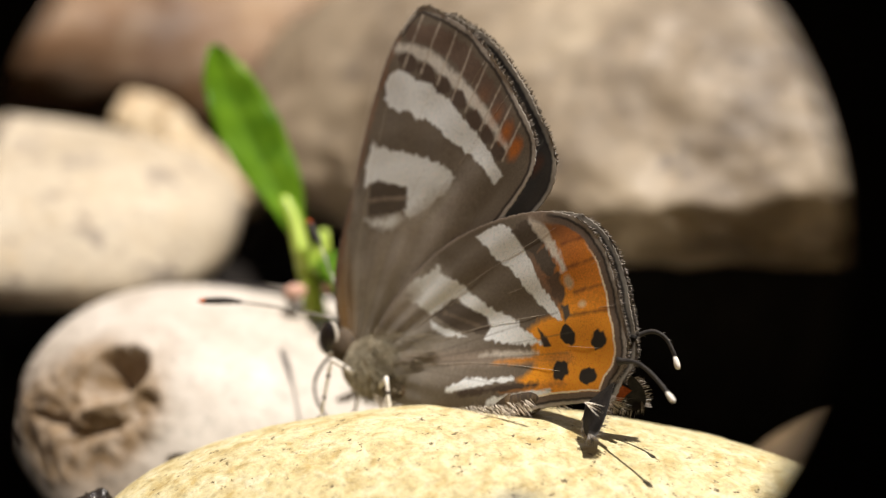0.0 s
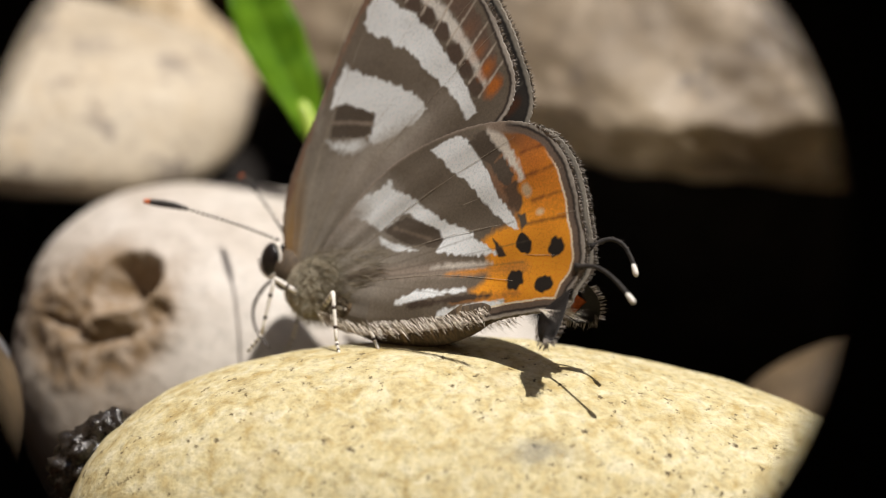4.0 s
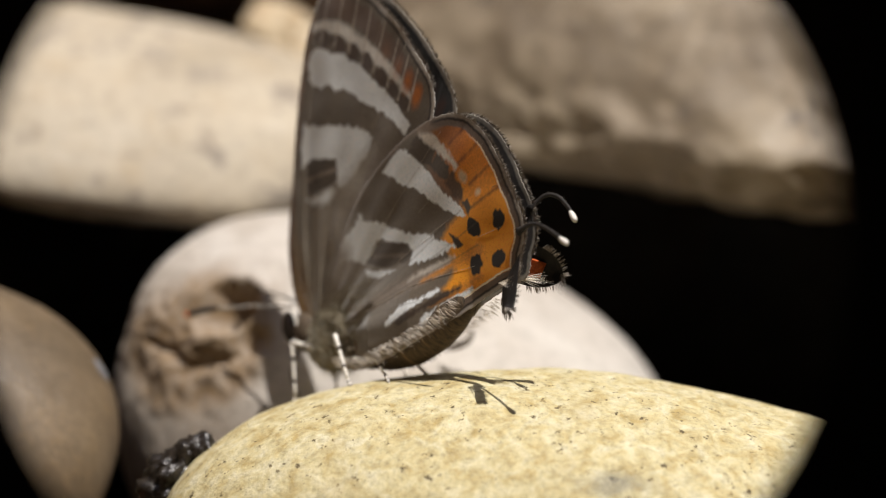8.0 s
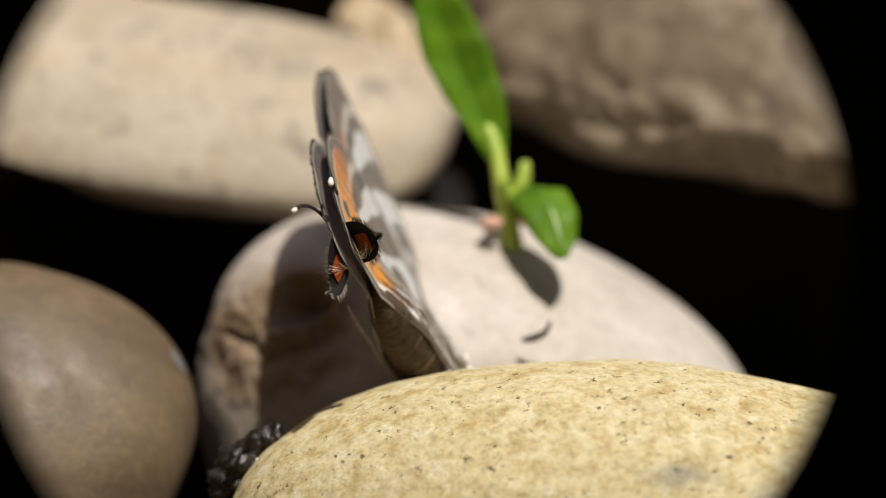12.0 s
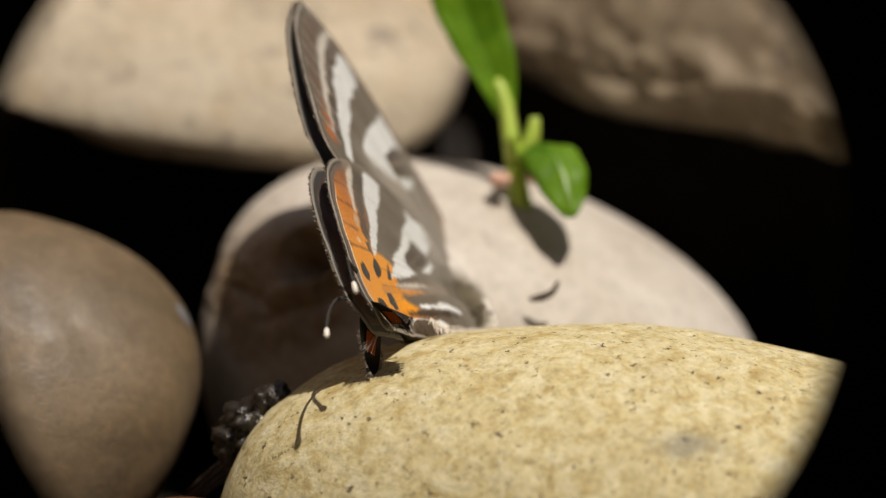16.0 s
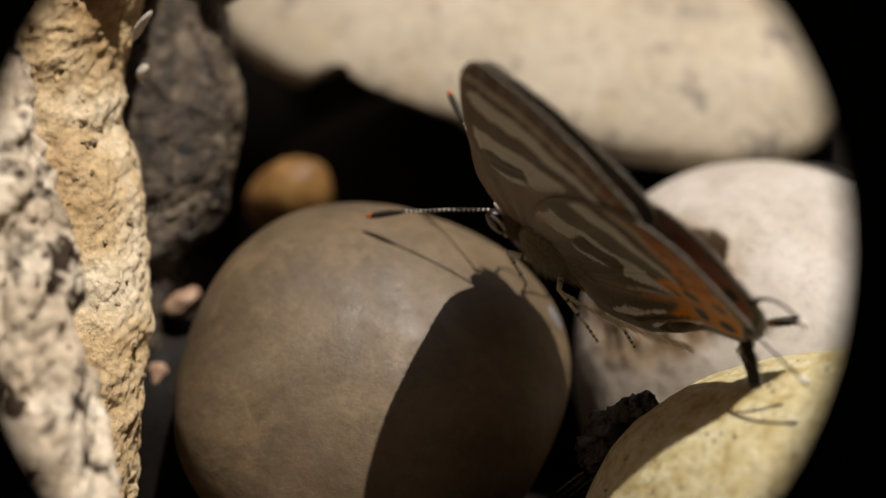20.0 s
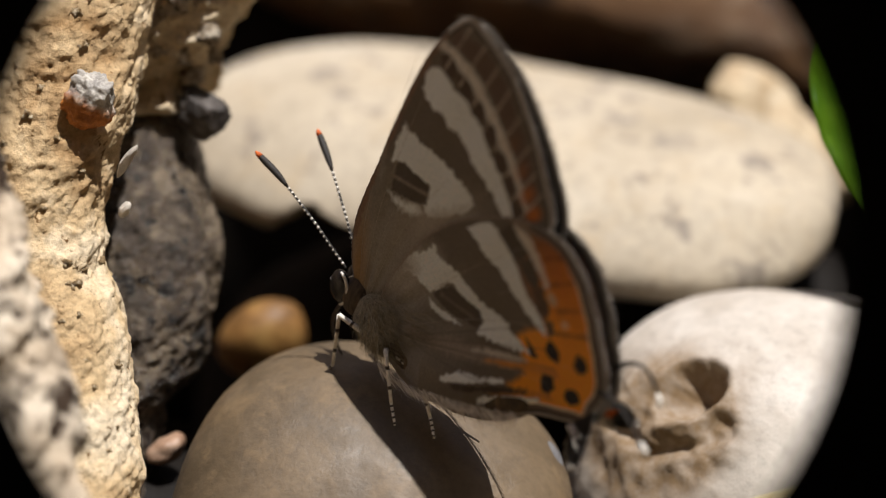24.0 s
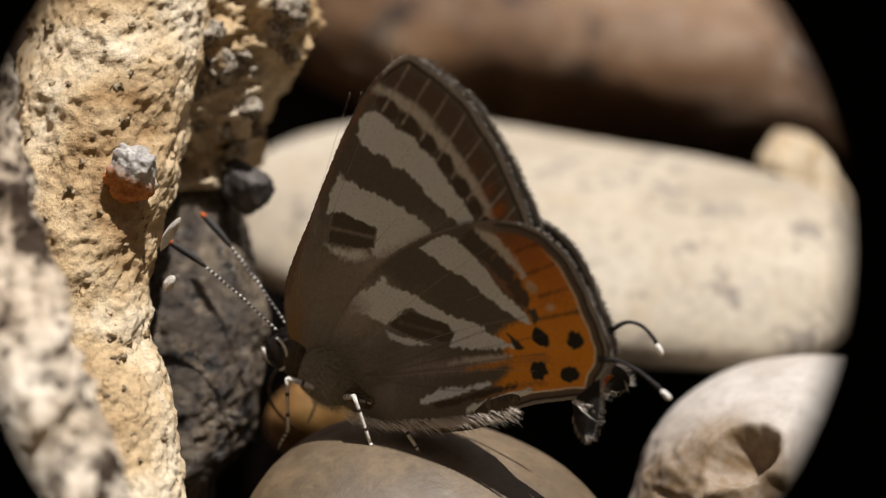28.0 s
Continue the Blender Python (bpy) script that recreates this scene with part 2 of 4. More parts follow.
M["vein"] = simple("brown_vein", lin(190, 180, 164), lin(158, 146, 130), 30, 0.6, 0.2)
M["grey_fur"] = simple("grey_green_fur", lin(162, 152, 130), lin(104, 94, 77), 40, 0.85, 0.8)
M["thorax_fur"] = simple("grey_green_hair", lin(186, 180, 160), lin(116, 110, 92), 60, 0.7, 0.2)
M["pale_fur"] = simple("pale_hair", lin(246, 240, 230), lin(206, 196, 180), 40, 0.7, 0.2)
M["body_scales"] = simple("brown_banded_scales", lin(92, 76, 56), lin(42, 34, 26), 26, 0.8, 0.6, stretch=(2.5, 0.6, 0.6))
M["fringe"] = simple("grey_fringe", lin(168, 160, 150), lin(84, 75, 68), 90, 0.7, 0.2)
M["buff_scales"] = simple("buff_scales", lin(122, 102, 76), lin(84, 68, 50), 40, 0.8, 0.5)
M["proboscis"] = simple("dark_horn", lin(70, 56, 46), lin(36, 30, 26), 30, 0.35, 0.2)


def leaf_material():
    n = Nodes("fresh_green_leaf")
    tone = n.ramp(n.noise(3.5, 5, 0.6), (0.3, lin(84, 130, 22)), (0.55, lin(118, 162, 38)), (0.75, lin(162, 196, 80)))
    n.bump((n.noise(26, 4, 0.6, (1, 1, 0.3)), 0.25, 0.01))
    n.done(tone, 0.32, 0, 0.6)
    thin = n.tree.nodes.new("ShaderNodeBsdfTranslucent")
    n.link(tone, thin.inputs[0])
    both = n.tree.nodes.new("ShaderNodeMixShader")
    both.inputs[0].default_value = 0.5
    n.link(n.shader.outputs[0], both.inputs[1])
    n.link(thin.outputs[0], both.inputs[2])
    n.link(both.outputs[0], n.tree.nodes["Material Output"].inputs[0])
    return n.mat


M["leaf"] = leaf_material()


def wing_material():
    """Scales whose colour is laid down in the wing's own colour layer; thin enough to let some light through."""
    n = Nodes("wing_scales")
    layer = n.tree.nodes.new("ShaderNodeAttribute")
    layer.attribute_name = "scales"
    grain = n.ramp(n.noise(80, 4, 0.75), (0.3, 0.82), (0.7, 1.3))
    tone = n.mix(1.0, layer.outputs["Color"], grain, "MULTIPLY")
    n.bump((n.noise(120, 3, 0.6), 0.35, 0.004))
    n.done(tone, 0.6, 0, 0.45)
    n.shader.inputs["Sheen Weight"].default_value = 0.8
    n.shader.inputs["Sheen Roughness"].default_value = 0.35
    thin = n.tree.nodes.new("ShaderNodeBsdfTranslucent")
    n.link(tone, thin.inputs[0])
    both = n.tree.nodes.new("ShaderNodeMixShader")
    # the dark scales are thinly set, the pale ones dense
    n.link(n.ramp(layer.outputs["Color"], (0.0, 0.34), (0.8, 0.36)), both.inputs[0])
    n.link(n.shader.outputs[0], both.inputs[1])
    n.link(thin.outputs[0], both.inputs[2])
    n.link(both.outputs[0], n.tree.nodes["Material Output"].inputs[0])
    return n.mat


M["wing"] = wing_material()


def tube(bm, points, radii, sides=8, flat=1.0):
    """A tapering tube along points (centimetres), closed at both ends."""
    rings = []
    for i, p in enumerate(points):
        ahead = (points[min(i + 1, len(points) - 1)] - points[max(i - 1, 0)]).normalized()
        side = ahead.cross(Vector((0, 1, 0.01)))
        side = side.normalized() if side.length > 1e-4 else Vector((1, 0, 0))
        up = side.cross(ahead)
        rings.append([bm.verts.new((p + float(radii[i]) * (side * math.cos(a) + up * (math.sin(a) * flat))) * CM) for a in (2 * math.pi * k / sides for k in range(sides))])
    for a, b in zip(rings, rings[1:]):
        for i in range(sides):
            k = (i + 1) % sides
            bm.faces.new((a[i], a[k], b[k], b[i]))
    bm.faces.new(list(reversed(rings[0])))
    bm.faces.new(rings[-1])
    bmesh.ops.recalc_face_normals(bm, faces=bm.faces[:])


def curve_points(points, n):
    """n points on a smooth line through the given ones."""
    pts = [Vector(p) for p in points]
    out = []
    for j in range(n):
        s = j / (n - 1) * (len(pts) - 1)
        i = min(int(s), len(pts) - 2)
        f = s - i
        a, b, c, d = pts[max(i - 1, 0)], pts[i], pts[i + 1], pts[min(i + 2, len(pts) - 1)]
        out.append(0.5 * ((2 * b) + (c - a) * f + (2 * a - 5 * b + 4 * c - d) * f * f + (3 * b - a - 3 * c + d) * f ** 3))
    return out


# ---- the hood of the close-up lens ----
M["hood"] = simple("matte_black_hood", lin(12, 12, 13), lin(7, 7, 8), 6, 0.95, 0.1, 0.05)


def turned_ring(profile):
    """A closed ring turned on a lathe from (radius, height) pairs in centimetres."""
    bm = bmesh.new()
    rings = [[bm.verts.new((r * CM * math.cos(a), r * CM * math.sin(a), z * CM)) for a in (2 * math.pi * k / 160 for k in range(160))] for r, z in profile]
    for a, b in zip(rings, rings[1:] + rings[:1]):
        for i in range(160):
            k = (i + 1) % 160
            bm.faces.new((a[i], a[k], b[k], b[i]))
    bmesh.ops.recalc_face_normals(bm, faces=bm.faces[:])
    return bm


def lens_hood():
    """A short round barrel before the lens, whose front lip rounds off the view; it goes where the lens goes."""
    hood = tagged(new("lens_hood"), "matte black round hood of the close-up lens", "lens hood")
    part("barrel", turned_ring([(2.5, 2.0), (2.5, 0.063), (2.44, 0.063), (2.44, 2.0)]), M["hood"], hood)
    part("front_lip", turned_ring([(2.5, 0.0), (1.836, 0.0), (1.791, 0.01), (1.791, 0.05), (1.836, 0.06), (2.5, 0.06)]), M["hood"], hood)
    return hood


HOOD = lens_hood()


# ---- the ground under the stones ----
GROUND = -3.0


def build_ground():
    bm = bmesh.new()
    edges = [-4000, -600, -120, -40] + [x * 0.5 for x in range(-40, 41)] + [40, 120, 600, 4000]
    rows = []
    for y in edges:
        row = []
        for x in edges:
            near = abs(x) < 21 and abs(y) < 21
            h = 0.3 * noise.fractal(Vector((x * 0.5, y * 0.5, 3.0)), 0.8, 2.0, 4) if near else 0.0
            row.append(bm.verts.new(((x - 2) * CM, (y + 2) * CM, (GROUND + h) * CM)))
        rows.append(row)
    for a, b in zip(rows, rows[1:]):
        for i in range(len(a) - 1):
            bm.faces.new((a[i], a[i + 1], b[i + 1], b[i]))
    return tagged(mesh_object("ground", bm, M["ground"]), "sand ground, near black as shade between the river stones", "ground", kind="structure")


build_ground()


# ---- the stones ----
def bell(p, x, z, reach):
    return math.exp(-((p.x - x) ** 2 + (p.z - z) ** 2) / reach ** 2)


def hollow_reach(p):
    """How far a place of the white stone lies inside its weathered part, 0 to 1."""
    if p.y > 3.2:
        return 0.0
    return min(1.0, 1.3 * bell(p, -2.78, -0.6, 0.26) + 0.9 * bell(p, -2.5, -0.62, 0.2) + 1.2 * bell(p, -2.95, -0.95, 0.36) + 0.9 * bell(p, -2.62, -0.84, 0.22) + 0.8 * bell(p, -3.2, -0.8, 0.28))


def white_hollow(p):
    """The weathered hollow on the white stone: a deep pocket, the ridge beside it, smaller pits and a broken slope."""
    rough = hollow_reach(p)
    if rough < 0.003:
        return 0.0
    q = p + 0.03 * Vector((noise.noise(p * 5), 0, noise.noise(p * 5 + Vector((9, 0, 0))))) + 0.012 * Vector((noise.noise(p * 16), 0, noise.noise(p * 16 + Vector((9, 0, 0)))))
    # across and along each pocket, in shares of its size
    def pocket(x, z, wide, high, slope, depth):
        u, v = (q.x - x) / wide, (q.z - z - slope * (q.x - x)) / high
        return depth * max(0.0, 1 - u * u - v * v) ** 1.25

    hollows = pocket(-2.68, -0.54, 0.25, 0.16, 0.3, 0.32) + pocket(-2.5, -0.74, 0.14, 0.14, 0.5, 0.09) + pocket(-2.78, -0.87, 0.24, 0.07, 0.3, 0.06) + pocket(-3.08, -0.82, 0.22, 0.05, -0.25, 0.06)
    ridge = 0.05 * math.exp(-((q.x + 2.78) / 0.2) ** 2 - ((q.z + 0.72 - 0.5 * (q.x + 2.78)) / 0.05) ** 2)
    broken = 0.05 * noise.fractal(p * 2.6, 0.8, 2.1, 3) - 0.01 * (1 - abs(noise.noise(p * 7))) ** 6 + 0.007 * noise.fractal(p * 13, 0.6, 2.1, 4) - 0.025 * max(0.0, 0.4 - noise.voronoi(p * 6)[0][0])
    return rough * (broken - 0.02) + ridge - hollows


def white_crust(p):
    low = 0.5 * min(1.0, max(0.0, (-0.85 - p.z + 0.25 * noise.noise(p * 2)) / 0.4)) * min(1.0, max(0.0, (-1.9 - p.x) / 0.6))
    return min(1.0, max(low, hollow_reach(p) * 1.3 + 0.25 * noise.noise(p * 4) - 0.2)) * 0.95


def grey_streak(p):
    q = p + 0.05 * Vector((noise.noise(p * 5), 0, noise.noise(p * 5 + Vector((4, 0, 0)))))
    return 0.8 * math.exp(-((q.x + 0.01) / 0.2) ** 2 - ((q.z + 0.97 + 0.1 * q.x) / 0.045) ** 2) * (1.0 if q.y < 0.8 else 0.0)


def boulder_brow(p):
    """Knobs and hollows along the boulder's weathered lower brow."""
    near = math.exp(-((p.z - 0.05 + 0.12 * p.x) / 0.35) ** 2)
    brow = 0.2 + 0.05 * max(0.0, p.x - 0.3)
    s, deep = min(1.0, max(0.0, (brow - p.z) / 0.75)), min(1.0, max(0.0, (brow - 0.95 - p.z) / 0.3))
    return -0.8 * s ** 1.1 - 1.6 * deep + near * 0.2 * noise.fractal(p * 2.0, 0.8, 2.1, 4) + 0.08 * noise.fractal(p * 0.9 + Vector((3, 1, 7)), 0.8, 2.0, 4)


def notch(p):
    """The scooped lower end of the flat stone."""
    rise = float(np.interp(p.x, (-6.9, -6.2, -5.95, -5.6, -5.45, -4.7, -4.2), (-0.3, -0.1, 0.02, 0.24, 0.14, -0.08, -0.4)))
    s = min(1.0, max(0.0, (rise - p.z) / 0.12))
    return -0.5 * s


stone("yellow_stone", (0.06, 1.07, -2.35), (3.0, 1.42, 1.69), (-0.8, 10.1, 4.0), M["yellow_stone"], "smooth yellow speckled river stone in the sun", power=2.2, lump=0.02, lump_scale=0.5, fine=0.006, seed=1, level=7, weather=grey_streak)
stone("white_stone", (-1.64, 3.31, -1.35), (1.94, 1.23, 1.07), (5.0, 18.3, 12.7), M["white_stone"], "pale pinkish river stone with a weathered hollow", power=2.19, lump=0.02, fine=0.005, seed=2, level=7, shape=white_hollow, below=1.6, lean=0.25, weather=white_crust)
stone("flat_stone", (-4.51, 5.0, 0.41), (2.36, 1.08, 0.52), (4.7, 8.0, -2.4), M["flat_stone"], "large flat beige river stone", power=2.8, lean=0.9, egg=0.0, lump=0.02, fine=0.006, seed=3, level=6, shape=notch, below=1.1)
stone("grey_pebble", (-4.41, 1.497, -1.206), (1.18, 0.854, 0.854), (2.5, 16.9, 5.1), M["grey_pebble"], "smooth grey-brown rounded pebble", power=2.25, lump=0.015, fine=0.004, seed=4, level=6, below=1.25, lean=0.55)
stone("brown_boulder", (2.1, 7.25, 0.1), (4.5, 3.35, 2.35), (0, 8, 0), M["brown_boulder"], "big brown weathered boulder", lump=0.03, fine=0.012, seed=5, level=7, shape=boulder_brow, below=0.8, lean=0.4)
stone("russet_boulder", (-5.0, 9.4, 1.75), (4.6, 1.8, 1.15), (0, 11, 0), M["back_stone"], "russet brown boulder behind the stones", lump=0.1, seed=6, level=6, lean=0.7, fine=0.02)
stone("ochre_pebble", (-5.8, 3.4, -0.58), (0.33, 0.26, 0.21), (0, -32, 0), M["orange_pebble"], "small ochre yellow pebble", lump=0.03, seed=7, level=4, below=1.5)
stone("small_pebble", (2.15, 3.4, -1.72), (0.95, 0.6, 0.6), (0, -12, 0), M["grey_pebble"], "small grey-brown pebble beside the boulder", lump=0.03, seed=8, level=4, below=2.0)
stone("pale_pebble", (-3.6, 1.95, -1.06), (0.25, 0.22, 0.3), (0, 20, 0), M["pale_pebble"], "small pale grey pebble behind the round one", lump=0.04, seed=11, level=4, below=3.0)
stone("rust_pebble", (-3.2, 0.75, -2.02), (0.5, 0.35, 0.3), (0, -20, 0), M["rust_stone"], "rust-brown pebble under the yellow stone", lump=0.05, seed=12, level=4, below=2.2)
stone("pink_pebble", (-5.78, 1.62, -0.93), (0.13, 0.1, 0.08), (0, -30, 20), M["pink_stone"], "tiny pinkish quartz pebble", lump=0.3, seed=13, level=3)
stone("pink_pebble", (-5.86, 1.4, -1.38), (0.1, 0.1, 0.12), (0, 24, 0), M["pink_stone"], "tiny pinkish quartz pebble", lump=0.35, seed=14, level=3)
# added filler stones whose near-black colour stands in for deep shade
stone("gap_filler", (-4.4, 1.6, -2.75), (1.3, 1.1, 0.72), (0, 0, 0), M["shade_stone"], "added near-black stone standing in for gap shade", lump=0.05, seed=19, level=4)
stone("gap_filler", (2.0, 6.6, -1.2), (2.8, 1.0, 1.9), (0, 4, 0), M["shade_stone"], "added near-black stone standing in for gap shade", lump=0.08, seed=23, level=4)
stone("gap_filler", (-0.8, 6.5, -1.2), (1.8, 0.9, 1.9), (0, 0, 0), M["shade_stone"], "added near-black stone standing in for gap shade", lump=0.08, seed=24, level=4)
# added near-black stones as gap shade, on which the flat stone and boulder rest
stone("gap_filler", (-5.2, 5.6, -1.75), (1.9, 1.0, 1.55), (0, 5, 0), M["shade_stone"], "added near-black stone standing in for gap shade", lump=0.05, seed=15, level=4)
stone("gap_filler", (-3.0, 5.9, -1.7), (1.6, 1.0, 1.5), (0, -5, 0), M["shade_stone"], "added near-black stone standing in for gap shade", lump=0.05, seed=16, level=4)
stone("gap_filler", (-7.2, 9.6, -0.7), (4.8, 1.6, 2.3), (0, 0, 0), M["shade_stone"], "added near-black stone standing in for gap shade", lump=0.05, seed=17, level=4)
stone("gap_filler", (-6.1, 1.9, -2.1), (0.9, 0.9, 1.1), (0, 0, 0), M["shade_stone"], "added near-black stone standing in for gap shade", lump=0.08, seed=18, level=4)


def chunk(name, centre, radii, turn, material, label, seed, cuts=14, category="stone", wobble=0.015):
    """An angular broken stone: a rounded lump cut by flat faces."""
    rnd = random.Random(seed)
    planes = []
    for _ in range(cuts):
        d = Vector((rnd.gauss(0, 1), rnd.gauss(0, 1), rnd.gauss(0, 1))).normalized()
        planes.append((d, rnd.uniform(0.62, 0.95)))
    bm = bmesh.new()
    bmesh.ops.create_icosphere(bm, subdivisions=5, radius=1.0)
    for v in bm.verts:
        d = v.co.normalized()
        k = min([1.0] + [h / max(d.dot(n), 1e-3) for n, h in planes if d.dot(n) > 0.05])
        p = d * k * (1 + wobble * 4 * noise.fractal(d * 3 + Vector((seed, 0, 0)), 0.7, 2, 5))
        v.co = Vector((p.x * radii[0], p.y * radii[1], p.z * radii[2])) * CM
    ob = mesh_object(name, bm, material)
    ob.matrix_basis = pose(centre[0] * CM, centre[1] * CM, centre[2] * CM, *turn)
    return tagged(ob, label, category)


chunk("angular_stone", (-2.92, 6.15, 0.64), (0.54, 0.34, 0.3), (0, 38, 0), M["cream_stone"], "small angular beige stone on the flat stone", 12, 9)
chunk("angular_stone", (-2.5, 6.0, 0.42), (0.52, 0.3, 0.2), (0, 52, 0), M["cream_stone"], "long wedge-shaped tan stone beside the flat stone", 27, 10)
chunk("dark_chip", (-5.78, 2.3, 1.05), (0.2, 0.15, 0.2), (20, 10, 0), M["grey_chip"], "grey stone chip in a dark crack", 8)


def crag(name, spine, material, label, seed, category="clod", crumble=0.10, pits=0.0, level=(150, 260), lean=0.0, rate=3.2, fibre=1.0):
    """An upright rough mass along a spine of (z, x, y, half width, half depth), in centimetres; it leans back by lean."""
    zs = [s[0] for s in spine]
    around, up = level
    bm = bmesh.new()
    rings = []
    for j in range(up + 1):
        t = j / up
        z = zs[0] + (zs[-1] - zs[0]) * t
        x, y, w, d = (float(np.interp(z, zs, [s[k] for s in spine])) for k in (1, 2, 3, 4))
        cap = math.sqrt(max(0.0, 1 - max(0, (t - 0.93) / 0.07) ** 2)) * math.sqrt(max(0.0, 1 - max(0, (0.05 - t) / 0.05) ** 2))
        ring = []
        for i in range(around):
            a = 2 * math.pi * i / around
            n = Vector((math.cos(a), math.sin(a), 0))
            p = Vector((x + w * cap * n.x, y + d * cap * n.y, z))
            q = Vector((p.x + seed * 3.7, p.y + seed, p.z * fibre))
            h = 0.5 * crumble * noise.fractal(q * 1.3, 0.8, 2, 3) + crumble * noise.fractal(q * rate, 0.6, 2.1, 7)
            if pits:
                cell = noise.voronoi(q * 5.5)[0][0]
                h -= pits * 0.9 * max(0.0, 0.4 - cell) * max(0.0, 0.25 + noise.noise(q * 1.9 + Vector((7, 0, 0))))
                h -= pits * 1.3 * max(0.0, noise.noise(q * 2.6) - 0.15)
            p += n * h * (0.3 + 0.7 * cap)
            p.y += lean * p.z
            ring.append(bm.verts.new(p * CM))
        rings.append(ring)
    for a, b in zip(rings, rings[1:]):
        for i in range(around):
            k = (i + 1) % around
            bm.faces.new((a[i], a[k], b[k], b[i]))
    bm.faces.new(rings[-1])
    bm.faces.new(list(reversed(rings[0])))
    return tagged(mesh_object(name, bm, material), label, category)


EARTH_CLOD = crag("earth_clod", [(-3.0, -5.8, 0.9, 0.45, 0.42), (-0.78, -6.0, 0.9, 0.47, 0.42), (-0.31, -6.13, 0.9, 0.47, 0.42), (0.0, -6.21, 0.9, 0.47, 0.42), (0.3, -6.38, 0.9, 0.47, 0.42), (0.6, -6.46, 0.9, 0.48, 0.44), (0.85, -6.45, 0.9, 0.5, 0.46), (1.25, -6.4, 0.9, 0.54, 0.48), (1.5, -6.42, 0.9, 0.54, 0.5), (1.9, -6.4, 0.9, 0.56, 0.5), (2.7, -6.35, 0.9, 0.5, 0.45)], M["tan_clod"], "upright crumbly sandy earth clod with pits", 9, crumble=0.036, pits=0.045, lean=0.45, rate=5.0, level=(230, 400))
PALE_ROOT = crag("pale_root", [(-2.71, -5.14, -0.58, 0.41, 0.36), (-0.96, -5.46, -0.58, 0.39, 0.34), (-0.51, -5.67, -0.58, 0.39, 0.34), (-0.03, -5.88, -0.58, 0.39, 0.34), (0.44, -6.11, -0.58, 0.39, 0.33), (0.87, -6.31, -0.58, 0.39, 0.32), (1.37, -6.51, -0.58, 0.39, 0.32), (1.74, -6.65, -0.58, 0.38, 0.32), (2.35, -6.86, -0.58, 0.36, 0.29)], M["pale_clod"], "pale weathered root with crumbling bark", 21, "root", crumble=0.17, pits=0.09, level=(150, 260), lean=0.4, rate=1.9, fibre=0.35)
crag("wet_rock", [(-2.4, -6.3, 2.1, 0.5, 0.5), (-0.74, -6.32, 2.1, 0.44, 0.5), (-0.49, -6.17, 2.1, 0.5, 0.5), (-0.09, -6.13, 2.1, 0.52, 0.5), (0.27, -6.14, 2.1, 0.52, 0.5), (0.67, -6.3, 2.1, 0.5, 0.5), (1.2, -6.45, 2.1, 0.46, 0.45)], M["wet_rock"], "dark wet glistening rock", 10, "rock", crumble=0.06, level=(180, 260), lean=0.4, rate=1.7)
KNOBBLY_CLOD = crag("knobbly_clod", [(1.0, -6.25, 2.6, 0.4, 0.5), (1.35, -6.3, 2.55, 0.5, 0.5), (1.6, -6.15, 2.5, 0.52, 0.5), (1.9, -6.05, 2.5, 0.56, 0.5), (2.15, -6.0, 2.5, 0.56, 0.5), (2.8, -6.0, 2.5, 0.56, 0.5)], M["tan_clod"], "knobbly lump of sandy earth on the wet rock", 31, crumble=0.14, pits=0.12, level=(110, 120), rate=2.6)


def crumbs(parent, name, n, sizes, seed, material, facing=(0, -1, 0.3), low=-1.2, stretch=(1, 1, 1)):
    """Small crumbs stuck to a clod's visible side, a few shared shapes turned at random."""
    rnd = random.Random(seed)
    shapes = []
    for k in range(5):
        bm = bmesh.new()
        bmesh.ops.create_icosphere(bm, subdivisions=3, radius=1.0)
        for v in bm.verts:
            v.co *= 1 + 0.7 * noise.noise(v.co * 1.2 + Vector((k * 5, seed, 0))) + 0.4 * noise.noise(v.co * 2.9 + Vector((k * 3, seed, 2)))
            v.co = Vector((v.co.x * stretch[0], v.co.y * stretch[1], v.co.z * stretch[2])) * CM
        data = bpy.data.meshes.new(name)
        bm.to_mesh(data)
        bm.free()
        data.materials.append(material)
        data.polygons.foreach_set("use_smooth", [True] * len(data.polygons))
        shapes.append(data)
    way = Vector(facing).normalized()
    places = [v for v in parent.data.vertices if v.normal.dot(way) > 0.25 and v.co.z > low * CM and v.co.z < 2.2 * CM]
    for _ in range(n):
        v = rnd.choice(places)
        ob = new(name, rnd.choice(shapes))
        ob.parent = parent
        size = rnd.uniform(*sizes) * rnd.uniform(0.6, 1.0)
        ob.matrix_basis = Matrix.Translation(v.co - v.normal * size * 0.4 * CM) @ pose(0, 0, 0, rnd.uniform(-25, 25), rnd.uniform(-25, 25), rnd.uniform(0, 360)) @ Matrix.Scale(size, 4)


crumbs(EARTH_CLOD, "crumb", 110, (0.015, 0.04), 41, M["tan_clod"])
crumbs(KNOBBLY_CLOD, "lump", 40, (0.05, 0.13), 42, M["pale_clod"], low=1.0)
crumbs(PALE_ROOT, "bark_flake", 48, (0.02, 0.045), 43, M["pale_clod"], stretch=(0.6, 0.35, 2.2))
chunk("stone_chip", (-5.97, 1.05, 1.29), (0.17, 0.09, 0.19), (10, 25, 15), M["rusty_chip"], "blue-grey stone chip with rusty lower end", 5, 10, wobble=0.045)
chunk("splinter", (-5.74, 1.0, 0.94), (0.03, 0.03, 0.12), (0, 35, 0), M["pale_chip"], "white splinter on the earth clod", 6, 8, "splinter")
